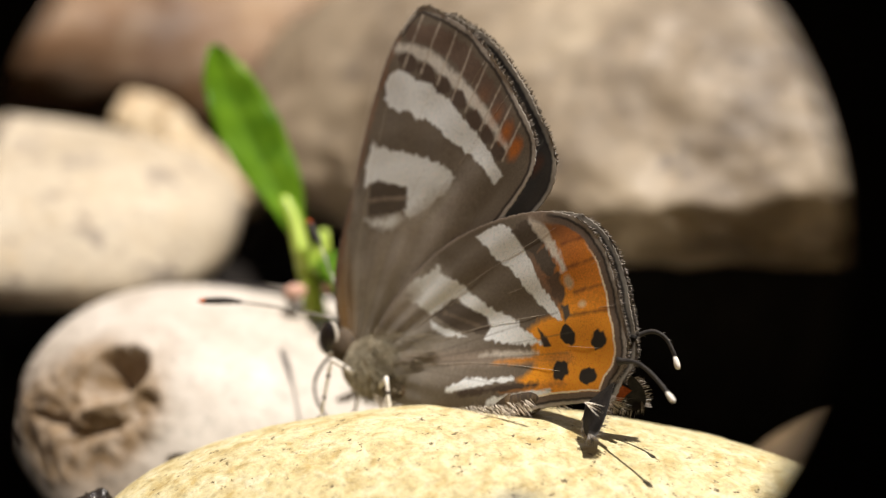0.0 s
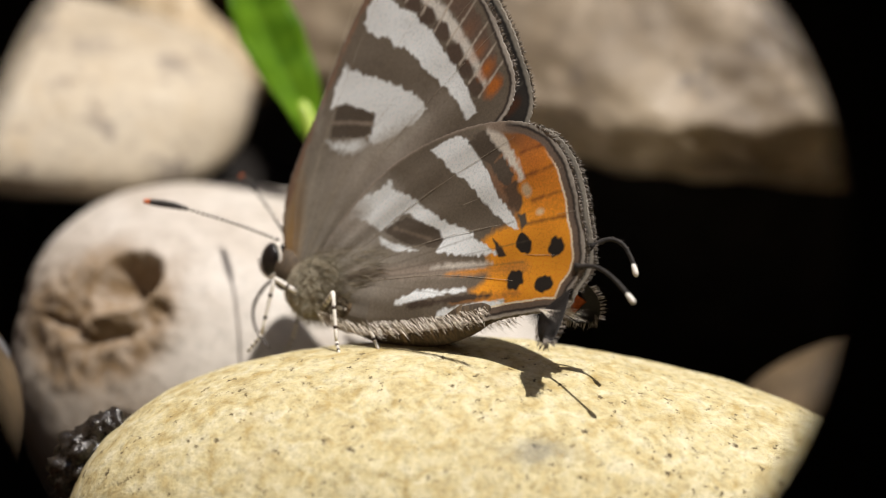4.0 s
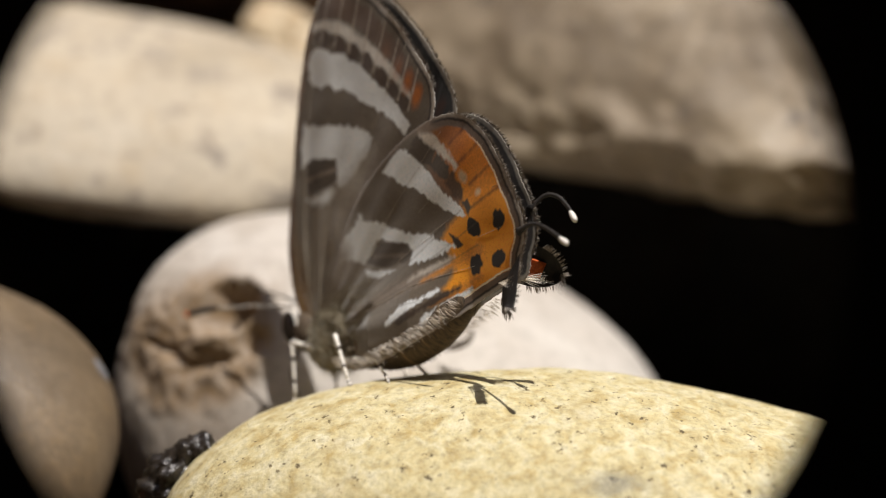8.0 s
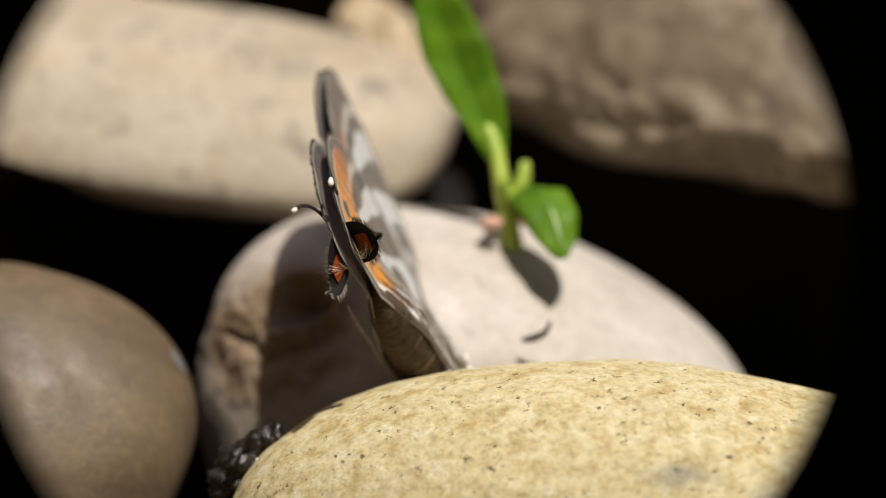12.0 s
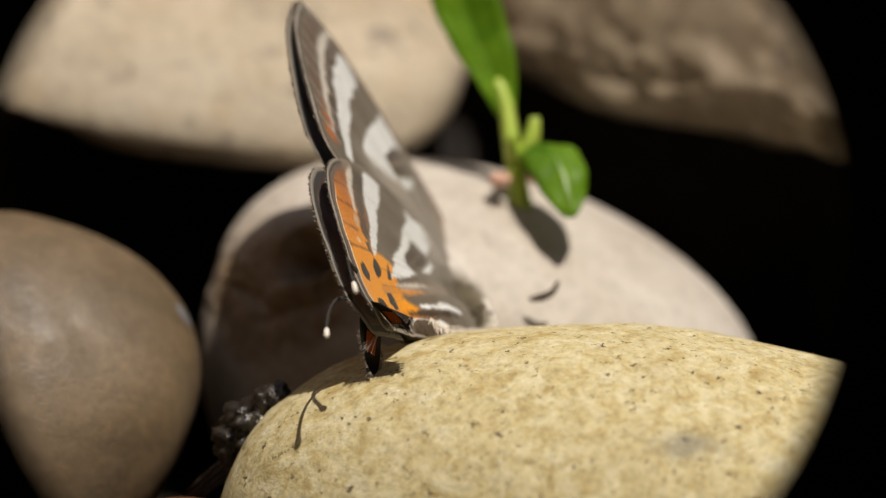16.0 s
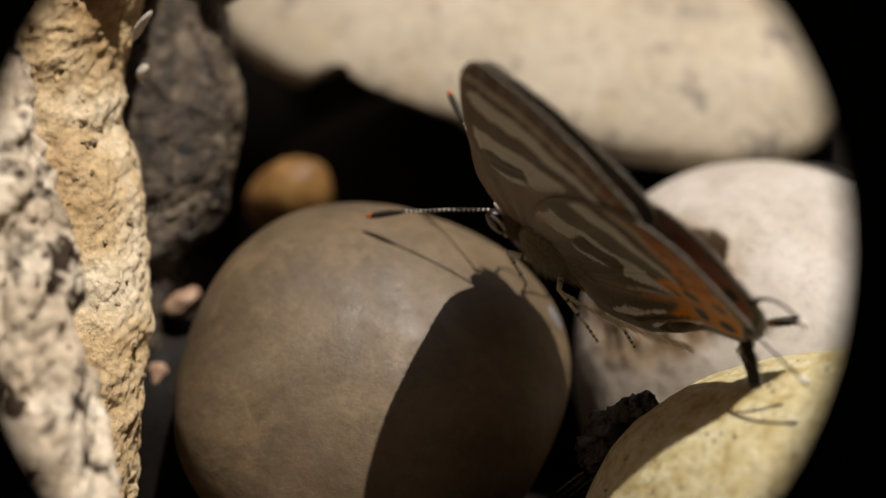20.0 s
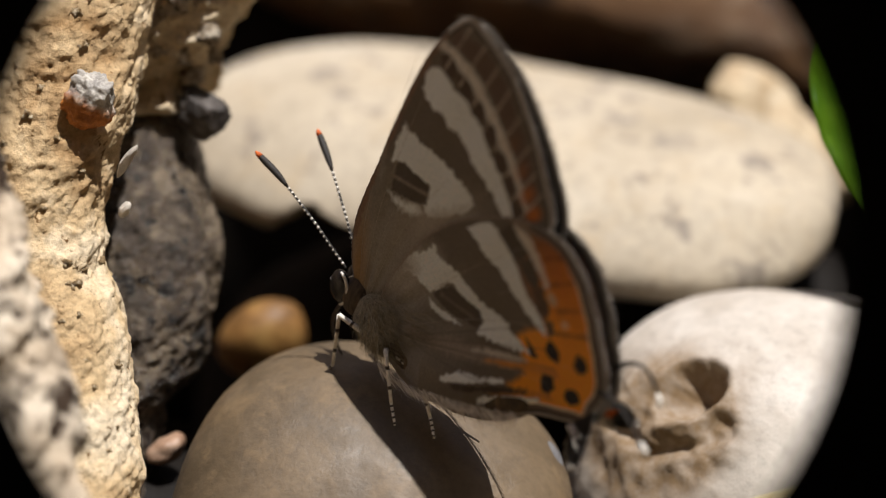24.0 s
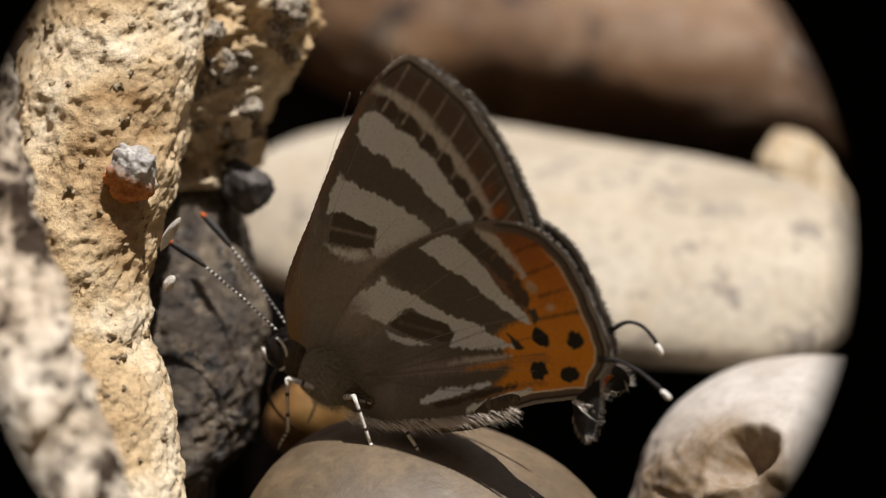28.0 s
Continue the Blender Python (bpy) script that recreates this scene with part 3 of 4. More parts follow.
chunk("white_fleck", (-5.88, 1.3, 0.6), (0.035, 0.03, 0.055), (0, 30, 0), M["pale_chip"], "white quartz fleck on the wet rock", 7, 8)


def debris():
    """A crumpled black scrap of wet rotten leaf between the stones, with a few thin fibres."""
    bm = bmesh.new()
    bmesh.ops.create_icosphere(bm, subdivisions=5, radius=1.0)
    for v in bm.verts:
        d = v.co.normalized()
        p = Vector((d.x * 0.25, d.y * 0.16, d.z * 0.27))
        p.x += 0.45 * p.z
        r = noise.fractal(p * 6 + Vector((5, 2, 1)), 0.5, 2.1, 6)
        v.co = (p + d * 0.07 * r - d * 0.05 * abs(noise.noise(p * 14))) * CM
    scrap = mesh_object("leaf_scrap", bm, M["wet_black"])
    scrap.matrix_basis = pose(-2.68 * CM, 1.0 * CM, -1.32 * CM)
    tagged(scrap, "black crumpled scrap of wet rotten leaf", "leaf litter")
    for k in range(4):
        bm = bmesh.new()
        pts = [Vector((-0.1 - 0.09 * i - 0.02 * k, 0.02 * k, -0.12 - 0.07 * i - 0.05 * k + 0.02 * math.sin(i + k))) for i in range(5)]
        tube(bm, pts, [0.014] * 4 + [0.005], 6)
        part("fibre", bm, M["wet_black"], scrap)


def bank():
    """Steep dark ring added all round the place to block the low sky's light."""
    bm = bmesh.new()
    rings = []
    for r, h in ((95, -4), (105, 45), (112, 110), (125, 180), (150, 240), (230, 262), (700, 270), (4000, 270)):
        ring = []
        for i in range(72):
            a = 2 * math.pi * i / 72
            n = noise.fractal(Vector((math.cos(a) * 2, math.sin(a) * 2, h * 0.02)), 0.8, 2, 4)
            ring.append(bm.verts.new(((r + 10 * n) * math.cos(a) * CM, (r + 10 * n) * math.sin(a) * CM, (h + 6 * n * (h > 0)) * CM)))
        rings.append(ring)
    for a, b in zip(rings, rings[1:]):
        for i in range(72):
            bm.faces.new((a[i], a[(i + 1) % 72], b[(i + 1) % 72], b[i]))
    return tagged(mesh_object("backdrop", bm, M["back_stone"]), "added dark ring wall that blocks the low sky", "bank", kind="structure")


bank()


debris()


# ---- the seedling on the white stone ----
def blade(points, widths, across, bend, thick=0.012):
    """A leaf blade along points, with half widths, folded upwards at its midrib by bend."""
    bm = bmesh.new()
    line = curve_points(points, 28)
    half = np.interp(np.linspace(0, 1, 28), np.linspace(0, 1, len(widths)), widths)
    side = Vector(across).normalized()
    top, low = [], []
    for p, w, k in zip(line, half, range(28)):
        ahead = (line[min(k + 1, 27)] - line[max(k - 1, 0)]).normalized()
        up = side.cross(ahead).normalized()
        row = []
        for s in (-1, -0.72, -0.4, -0.12, 0, 0.12, 0.4, 0.72, 1):
            ripple = 0.012 * math.sin(k * 0.9 + s * 2) * abs(s)
            row.append(p + side * (s * w) + up * (bend * w * (abs(s) ** 1.5) + ripple - (0.012 if s == 0 else 0)))
        top.append([bm.verts.new(q * CM) for q in row])
        low.append([bm.verts.new((q - up * thick * (1 - 0.7 * abs(s))) * CM) for q, s in zip(row, (-1, -0.72, -0.4, -0.12, 0, 0.12, 0.4, 0.72, 1))])
    for rows, flip in ((top, False), (low, True)):
        for a, b in zip(rows, rows[1:]):
            for i in range(8):
                f = (a[i], a[i + 1], b[i + 1], b[i])
                bm.faces.new(tuple(reversed(f)) if flip else f)
    for a, b, c, d in zip(top, top[1:], low, low[1:]):
        bm.faces.new((a[0], b[0], d[0], c[0]))
        bm.faces.new((a[8], c[8], d[8], b[8]))
    bm.faces.new(top[0] + list(reversed(low[0])))
    bm.faces.new(list(reversed(top[-1])) + low[-1])
    bmesh.ops.recalc_face_normals(bm, faces=bm.faces[:])
    return bm


def seedling():
    plant = tagged(new("seedling"), "fresh green seedling with one long leaf", "plant")
    bm = bmesh.new()
    tube(bm, curve_points([(-1.42, 3.22, -0.6), (-1.44, 3.2, -0.3), (-1.5, 3.25, 0.0), (-1.57, 3.38, 0.28), (-1.65, 3.46, 0.46)], 16), [0.085, 0.08, 0.08, 0.078, 0.075, 0.07, 0.066, 0.062, 0.06, 0.058, 0.056, 0.055, 0.054, 0.05, 0.045, 0.03], 12)
    part("stem", bm, M["stem"], plant)
    part("long_leaf", blade([(-1.57, 3.37, 0.24), (-1.67, 3.45, 0.5), (-1.81, 3.52, 0.76), (-1.93, 3.58, 1.02), (-2.03, 3.63, 1.27), (-2.1, 3.66, 1.5)], (0.055, 0.14, 0.2, 0.225, 0.21, 0.15, 0.03), (0.88, 0.43, 0.2), 0.3), M["leaf"], plant, "long glossy green leaf")
    part("small_leaf", blade([(-1.42, 3.2, 0.02), (-1.29, 3.1, 0.1), (-1.16, 2.95, 0.02), (-1.07, 2.81, -0.14), (-1.02, 2.7, -0.28)], (0.04, 0.13, 0.185, 0.18, 0.13, 0.02), (0.8, 0.44, 0.2), 0.2), M["leaf"], plant, "small rounded green leaf")
    for points, radii in (([(-1.42, 3.25, -0.02), (-1.38, 3.3, 0.12), (-1.37, 3.34, 0.24)], (0.05, 0.055, 0.03)), ([(-1.5, 3.2, 0.0), (-1.5, 3.1, 0.1), (-1.47, 3.08, 0.18)], (0.045, 0.05, 0.02))):
        bm = bmesh.new()
        tube(bm, curve_points(points, 7), list(np.interp(np.linspace(0, 1, 7), (0, 0.5, 1), radii)), 10)
        part("shoot", bm, M["stem"], plant)
    for x, y, z, r in ((-1.55, 3.05, -0.13, 0.06), (-1.31, 3.0, -0.1, 0.045)):
        bm = bmesh.new()
        bmesh.ops.create_icosphere(bm, subdivisions=3, radius=1.0)
        for v in bm.verts:
            v.co = Vector((x + v.co.x * r * 1.3, y + v.co.y * r, z + v.co.z * r * (0.8 + 0.2 * noise.noise(v.co * 2)))) * CM
        part("bud", bm, M["bud"], plant, "withered pinkish bud")
    bm = bmesh.new()
    tube(bm, curve_points([(-1.24, 2.36, -0.75), (-1.16, 2.35, -0.73), (-1.09, 2.36, -0.69), (-1.06, 2.38, -0.62)], 8), [0.012, 0.02, 0.024, 0.024, 0.022, 0.018, 0.014, 0.006], 8)
    tagged(mesh_object("dry_twig", bm, M["body_scales"]), "short dry brown twig on the pale stone", "twig")


seedling()


# ---- the butterfly ----
# drawn side on: a sketch of the left side, in which the wings lie a little askew; HIND_LIE and FORE_LIE set it straight.
# 298 units to the centimetre, the head towards small x
HIND_LIE = ((1.0844, -0.1046, 29.08), (-0.0430, 1.0633, 10.97))
FORE_LIE = ((1.0498, -0.0372, -14.02), (-0.1741, 1.0969, 74.46))
HINGE_Z = 100 / 298  # the height at which the wings open
FORE_HINGE = Vector((67.6 / 298, 0, 135 / 298))  # about which the forewing swings


def laid(px, py, lie):
    return lie[0][0] * px + lie[0][1] * py + lie[0][2], lie[1][0] * px + lie[1][1] * py + lie[1][2]


def at(px, py, y=0.0, lie=HIND_LIE):
    u, v = laid(px, py, lie)
    return Vector(((600 - u) / 298, y, (790 - v) / 298))


def near_line(x, y, points):
    """Distance from a polyline and the place along it, 0 to 1, for arrays of places."""
    best, along = np.full(x.shape, 1e9), np.zeros(x.shape)
    n = len(points) - 1
    for i in range(n):
        (ax, ay), (bx, by) = points[i], points[i + 1]
        dx, dy = bx - ax, by - ay
        s = np.clip(((x - ax) * dx + (y - ay) * dy) / (dx * dx + dy * dy), 0, 1)
        d = np.hypot(x - ax - s * dx, y - ay - s * dy)
        along = np.where(d < best, (i + s) / n, along)
        best = np.minimum(best, d)
    return best, along


def fuzz(x, y, scale, seed):
    """Smooth random values, -1 to 1, on arrays of places."""
    out = np.zeros(x.shape)
    flat_x, flat_y = x.ravel(), y.ravel()
    vals = [noise.noise(Vector((a / scale, b / scale, seed * 9.7))) for a, b in zip(flat_x, flat_y)]
    return out + np.array(vals).reshape(x.shape)


class Scales:
    """Lays patches of colour over a wing's places, with the ragged edges of scale rows."""

    def __init__(self, x, y, ground, seed):
        self.x, self.y = x, y
        self.rag = 5.0 * fuzz(x, y * 0.6, 7.0, seed) + 4.0 * fuzz(x * 0.7, y, 22.0, seed + 1)
        self.c = np.tile(np.array(ground[:3]), x.shape + (1,))

    def blend(self, k, colour):
        k = np.clip(k, 0, 1)[..., None]
        self.c = self.c * (1 - k) + np.array(colour[:3]) * k

    def band(self, points, widths, colour, soft=3.0, strength=1.0, rag=1.0):
        d, s = near_line(self.x, self.y, points)
        w = np.interp(s, np.linspace(0, 1, len(widths)), widths)
        self.blend(strength * ((w - d + rag * self.rag) / soft + 0.5), colour)

    def patch(self, points, colour, soft=3.0, strength=1.0, rag=1.0):
        d, _ = near_line(self.x, self.y, points + points[:1])
        inside = np.zeros(self.x.shape, bool)
        for (ax, ay), (bx, by) in zip(points, points[1:] + points[:1]):
            if ay != by:
                inside ^= ((ay > self.y) != (by > self.y)) & (self.x < ax + (self.y - ay) * (bx - ax) / (by - ay))
        self.blend(strength * ((np.where(inside, d, -d) + rag * self.rag) / soft + 0.5), colour)

    def spot(self, x, y, rx, ry, lean, colour, soft=0.2, strength=1.0, rag=0.03):
        u, v = self.x - x, self.y - y
        c, s = math.cos(lean), math.sin(lean)
        r = np.hypot((u * c + v * s) / rx, (-u * s + v * c) / ry)
        self.blend(strength * ((1 - r + rag * self.rag) / soft + 0.5), colour)


BROWN, PALE, ORANGE, BLACK = lin(110, 99, 85), lin(243, 247, 248), lin(252, 166, 36), lin(26, 22, 20)
GREY, DARK, INNER = lin(156, 149, 137), lin(86, 75, 63), lin(22, 19, 18)

FORE_EDGE = [(532, 668), (512, 615), (499, 560), (503, 500), (522, 445), (545, 392), (563, 345), (580, 303), (602, 248), (626, 200), (652, 158), (680, 130), (706, 113), (732, 117), (764, 138), (802, 164), (834, 195), (864, 234), (893, 276), (914, 316), (936, 356), (948, 398), (936, 440), (880, 490), (780, 560), (650, 640), (572, 676)]
HIND_EDGE = [(548, 668), (578, 596), (632, 518), (690, 462), (750, 428), (810, 406), (868, 395), (922, 397), (960, 412), (992, 438), (1016, 470), (1036, 510), (1050, 548), (1063, 580), (1071, 612), (1070, 640), (1056, 668), (1042, 700), (1000, 706), (945, 716), (868, 735), (775, 751), (680, 756), (600, 735)]


def fore_scales(x, y, edge):
    p = Scales(x, y, BROWN, 3)
    p.spot(560, 560, 150, 170, 0.3, GREY, 0.9, 0.6)
    p.spot(516, 590, 22, 120, 0.05, lin(158, 126, 84), 0.9, 0.75)
    p.spot(690, 470, 120, 60, -0.5, lin(168, 158, 146), 0.9, 0.6)
    # the tawny leading edge
    p.band([(503, 520), (524, 450), (566, 345), (604, 252), (654, 162), (700, 122)], (7, 7, 6, 6, 5, 4), lin(132, 104, 84), 5.0, 0.9)
    # the two pale bands
    p.patch([(631, 240), (637, 216), (646, 204), (662, 202), (682, 210), (702, 226), (732, 241), (748, 258), (772, 278), (792, 303), (816, 332), (842, 366), (862, 398), (880, 430), (860, 436), (836, 402), (815, 384), (790, 360), (762, 335), (737, 312), (716, 296), (700, 291), (682, 273), (662, 271), (645, 259)], PALE, 3.0, 1.0, 0.8)
    p.patch([(602, 302), (612, 319), (640, 326), (668, 340), (695, 350), (722, 361), (748, 377), (770, 393), (780, 408), (762, 424), (730, 436), (700, 446), (672, 452), (660, 430), (672, 398), (632, 386), (600, 372), (579, 374), (588, 340)], PALE, 3.5, 0.96)
    p.patch([(576, 430), (602, 434), (650, 438), (668, 446), (650, 458), (618, 456), (592, 448)], PALE, 9.0, 0.75)
    p.band([(660, 462), (720, 446), (770, 424)], (14, 16, 8), lin(176, 168, 156), 26.0, 0.7)
    # the dark block in the cell, with a paler line through it
    p.patch([(592, 376), (612, 373), (673, 399), (669, 432), (636, 432), (584, 426)], DARK, 3.0, 1.0, 0.7)
    p.band([(588, 400), (628, 406), (668, 414)], (3.5, 4, 4), lin(140, 126, 112), 3.0, 0.75, 0.4)
    p.band([(556, 350), (560, 410)], (8, 6), GREY, 10.0, 0.5)
    # a broken pale line between the dark blocks and the brown border
    p.band([(664, 164), (698, 178), (730, 197), (762, 228), (792, 258), (816, 284), (842, 316), (868, 352), (886, 384)], (8, 10, 11, 11, 10, 10, 9, 8, 6), lin(222, 217, 208), 8.0, 0.9)
    for k, (cx, cy) in enumerate(((684, 194), (724, 221), (758, 251), (792, 283), (824, 324), (848, 356), (872, 388))):
        p.spot(cx, cy, 24 - k, 14 - 0.3 * k, 0.68 + 0.05 * k, lin(84, 68, 56), 0.3, 1.0, 0.05)
    p.band([(690, 148), (734, 162), (770, 186), (806, 220), (838, 262), (866, 302), (892, 346), (910, 384)], (13, 17, 18, 18, 17, 16, 14, 11), lin(104, 84, 70), 6.0, 0.9)
    for k, (cx, cy) in enumerate(((842, 292), (868, 330), (890, 362), (906, 392))):
        p.spot(cx, cy, 13, 19, 0.7, lin(186, 106, 36), 0.8, (0.1, 0.25, 0.6, 0.85)[k])
    # pale veins cut the outer bands into cells
    for c, d in (((722, 122), (676, 200)), ((760, 144), (712, 222)), ((794, 168), (746, 248)), ((826, 200), (778, 280)), ((856, 240), (806, 308)), ((882, 282), (834, 344)), ((904, 320), (858, 378)), ((922, 352), (880, 404))):
        p.band([c, d], (1.6, 2.0), lin(196, 184, 168), 3.0, 0.7, 0.4)
    # fringe, and the dark line inside it
    rim = (x > 672)
    p.blend((13 - edge) / 3 * rim, lin(52, 42, 36))
    p.blend((8 - edge) / 3 * rim, lin(176, 168, 158))
    p.blend((4 - edge) / 3 * (1 - rim), lin(96, 76, 62))
    return p.c


def hind_scales(x, y, edge):
    p = Scales(x, y, BROWN, 7)
    p.spot(620, 640, 140, 100, -0.4, GREY, 0.9, 0.6)
    p.spot(630, 555, 70, 44, -0.6, lin(178, 170, 160), 0.9, 0.7)
    p.band([(640, 655), (740, 650), (830, 642), (900, 636)], (9, 12, 13, 9), lin(156, 142, 128), 12.0, 0.6)
    # the orange corner, deeper and browner towards the top
    p.patch([(884, 412), (930, 408), (970, 428), (1000, 458), (1020, 495), (1040, 540), (1050, 580), (1054, 640), (1044, 700), (990, 712), (900, 730), (868, 738), (880, 716), (900, 698), (880, 676), (902, 650), (896, 622), (878, 592), (900, 572), (940, 566), (930, 520), (916, 470)], ORANGE, 14.0)
    p.spot(920, 418, 52, 40, 0.5, lin(122, 84, 54), 0.9, 0.9)
    p.spot(952, 462, 60, 60, 0.4, lin(196, 112, 32), 1.2, 0.75)
    p.spot(1000, 500, 44, 70, 0.3, lin(222, 132, 34), 1.2, 0.5)
    p.band([(960, 634), (900, 640), (830, 650)], (12, 8, 1), lin(226, 150, 58), 10.0, 0.8)
    p.band([(960, 676), (900, 686), (850, 698)], (8, 6, 1), lin(214, 138, 50), 8.0, 0.8)
    # outer pale band and the dark blocks above it
    p.patch([(748, 443), (775, 428), (804, 419), (823, 431), (842, 452), (860, 472), (877, 497), (898, 522), (922, 547), (942, 572), (915, 562), (888, 546), (862, 521), (840, 506), (827, 491), (800, 481), (779, 462)], PALE, 3.0, 1.0, 0.8)
    p.patch([(824, 430), (846, 410), (862, 414), (890, 446), (872, 466), (850, 457)], DARK, 4.0)
    p.patch([(870, 467), (891, 449), (918, 482), (910, 502), (888, 492)], DARK, 4.0)
    p.patch([(902, 506), (922, 494), (944, 528), (936, 546), (914, 530)], lin(96, 74, 56), 5.0, 0.9)
    p.patch([(936, 548), (950, 544), (960, 562), (948, 574)], DARK, 4.0, 0.85)
    p.band([(856, 408), (880, 426), (906, 456), (932, 486)], (5, 9, 9, 5), lin(226, 218, 206), 6.0, 0.9)
    p.spot(944, 508, 9, 13, -0.5, lin(214, 186, 150), 0.5, 0.8)
    p.spot(976, 543, 8, 7, 0, lin(240, 206, 160), 0.6, 0.7)
    p.spot(880, 405, 40, 10, 0.1, lin(140, 122, 106), 0.6, 0.7)
    # dark rays through the orange
    for c, d in (((922, 446), (984, 424)), ((940, 484), (1008, 458)), ((958, 524), (1028, 502)), ((966, 560), (1042, 546))):
        p.band([c, d], (3.4, 2.0), lin(128, 70, 24), 6.0, 0.8, 0.5)
    # middle pale band round the dark mark
    p.patch([(612, 560), (624, 530), (650, 516), (680, 496), (692, 510), (722, 520), (752, 536), (792, 555), (832, 570), (862, 585), (888, 598), (914, 613), (880, 618), (838, 616), (800, 612), (806, 592), (772, 570), (728, 552), (712, 557), (684, 582), (650, 566)], PALE, 4.0, 0.97)
    p.spot(622, 552, 26, 26, 0, lin(168, 158, 146), 1.0, 0.6)
    p.patch([(683, 581), (726, 553), (792, 576), (804, 592), (796, 606), (732, 599)], DARK, 3.0, 1.0, 0.7)
    p.band([(706, 574), (782, 592)], (3, 3), lin(132, 116, 100), 4.0, 0.5, 0.4)
    p.patch([(679, 588), (706, 598), (762, 612), (722, 614), (690, 606)], PALE, 3.0, 0.95, 0.6)
    p.patch([(898, 588), (910, 596), (928, 616), (914, 618)], lin(58, 44, 34), 3.0, 1.0, 0.5)
    # streaks below
    p.band([(800, 640), (850, 634), (904, 630)], (3, 5, 4), lin(206, 198, 186), 6.0, 0.75)
    p.band([(760, 700), (792, 687), (866, 676)], (7, 8, 4), PALE, 4.0, 0.95)
    p.band([(836, 716), (876, 706), (932, 692)], (6, 8, 5), PALE, 4.0, 0.95)
    p.band([(780, 706), (850, 692), (910, 682)], (5, 7, 5), lin(70, 56, 44), 5.0, 0.85)
    p.band([(872, 722), (930, 706), (966, 696)], (3, 6, 4), lin(40, 30, 24), 4.0)
    for cx, cy, rx, ry, lean in ((957, 596, 13, 19, -0.6), (1017, 600, 16, 18, 0), (950, 656, 15, 17, 0.2), (1005, 661, 15, 14, 0)):
        p.spot(cx, cy, rx, ry, lean, lin(30, 23, 18), 0.18, 1.0, 0.05)
    # fine white line inside a brown border
    outer = np.clip((x - 880) / 40, 0, 1)
    p.blend((21 - edge) / 3 * outer, lin(112, 96, 84))
    p.blend((23.5 - edge) / 1.5 * (edge > 19.5) * outer * np.clip((y - 440) / 60, 0, 1), lin(250, 236, 210))
    p.blend((11 - edge) / 2 * outer, lin(48, 39, 34))
    p.blend((7 - edge) / 3 * outer, lin(164, 156, 146))
    p.blend((5 - edge) / 4 * (1 - outer), lin(146, 132, 118))
    for ex, ey in ((930, 560), (965, 590), (960, 625), (940, 690)):
        p.band([(640, 668), (ex, ey)], (1.2, 1.2), DARK, 3.0, 0.4, 0.2)
    return p.c


def wing_shell(edge, heart, scales, swell, lie, root=Vector((0, 0, 0)), around=540, deep=124):
    """One wing as a thin shell. The outer side bears the pattern, the inner one is dark."""
    line = [(v.x, v.y) for v in curve_points([(x, y, 0) for x, y in edge] + [(edge[0][0], edge[0][1], 0)], around + 1)][:-1]
    wave = [1 + 0.0035 * math.sin(i * 1.9) + 0.003 * math.sin(i * 0.83 + 1) for i in range(around)]
    r = (np.arange(deep + 1) / deep)[:, None] ** 0.8
    bx = np.array([heart[0] + (p[0] - heart[0]) * w for p, w in zip(line, wave)])
    by = np.array([heart[1] + (p[1] - heart[1]) * w for p, w in zip(line, wave)])
    x, y = heart[0] + (bx - heart[0])[None, :] * r, heart[1] + (by - heart[1])[None, :] * r
    margin, _ = near_line(x, y, list(zip(bx[::3], by[::3])) + [(bx[0], by[0])])
    colour = scales(x, y, margin)
    # veins fan out from the wing's root, with gentle furrows between them
    fan = np.arctan2(y - 690, x - 520)
    furrow = 0.004 * np.cos(fan * 26) * np.clip(margin / 40, 0, 1) + 0.006 * fuzz(x, y, 60, 2)
    lift = swell(x, y) + furrow
    u, v = laid(x, y, lie)
    wx, wz = ((600 - u) / 298 - root.x) * CM, ((790 - v) / 298 - root.z) * CM
    n = x.size
    outer = np.stack([wx.ravel(), (lift.ravel()) * CM, wz.ravel()], 1)
    inner = outer - np.array([0, 0.007 * CM, 0])
    idx = np.arange(n).reshape(deep + 1, around)
    nxt = np.roll(idx, -1, axis=1)
    a, b, c, d = idx[:-1].ravel(), nxt[:-1].ravel(), nxt[1:].ravel(), idx[1:].ravel()
    face = np.stack([a, b, c, d], 1)
    rim = np.stack([idx[-1], nxt[-1], nxt[-1] + n, idx[-1] + n], 1)
    faces = np.concatenate([face[:, ::-1], face + n, rim[:, ::-1]])
    mesh = bpy.data.meshes.new("wing")
    mesh.from_pydata(np.concatenate([outer, inner]).tolist(), [], faces.tolist())
    layer = mesh.attributes.new("scales", "FLOAT_COLOR", "POINT")
    dark = 0.14 * colour.reshape(n, 3) + 0.86 * np.array(INNER[:3])
    fringe = np.clip((9 - margin.ravel()) / 4, 0, 1)[:, None]
    dark = dark * (1 - fringe) + np.array(GREY[:3]) * fringe
    rgba = np.concatenate([np.concatenate([colour.reshape(n, 3), dark]), np.ones((2 * n, 1))], 1)
    layer.data.foreach_set("color", rgba.astype(np.float32).ravel())
    mesh.polygons.foreach_set("use_smooth", [True] * len(mesh.polygons))
    mesh.materials.append(M["wing"])
    mesh.validate()
    mesh.update()
    return mesh


def fore_swell(x, y):
    up = np.clip((680 - y) / 560, 0, 1)
    return 0.006 + 0.036 * np.sin(up * 3.05)


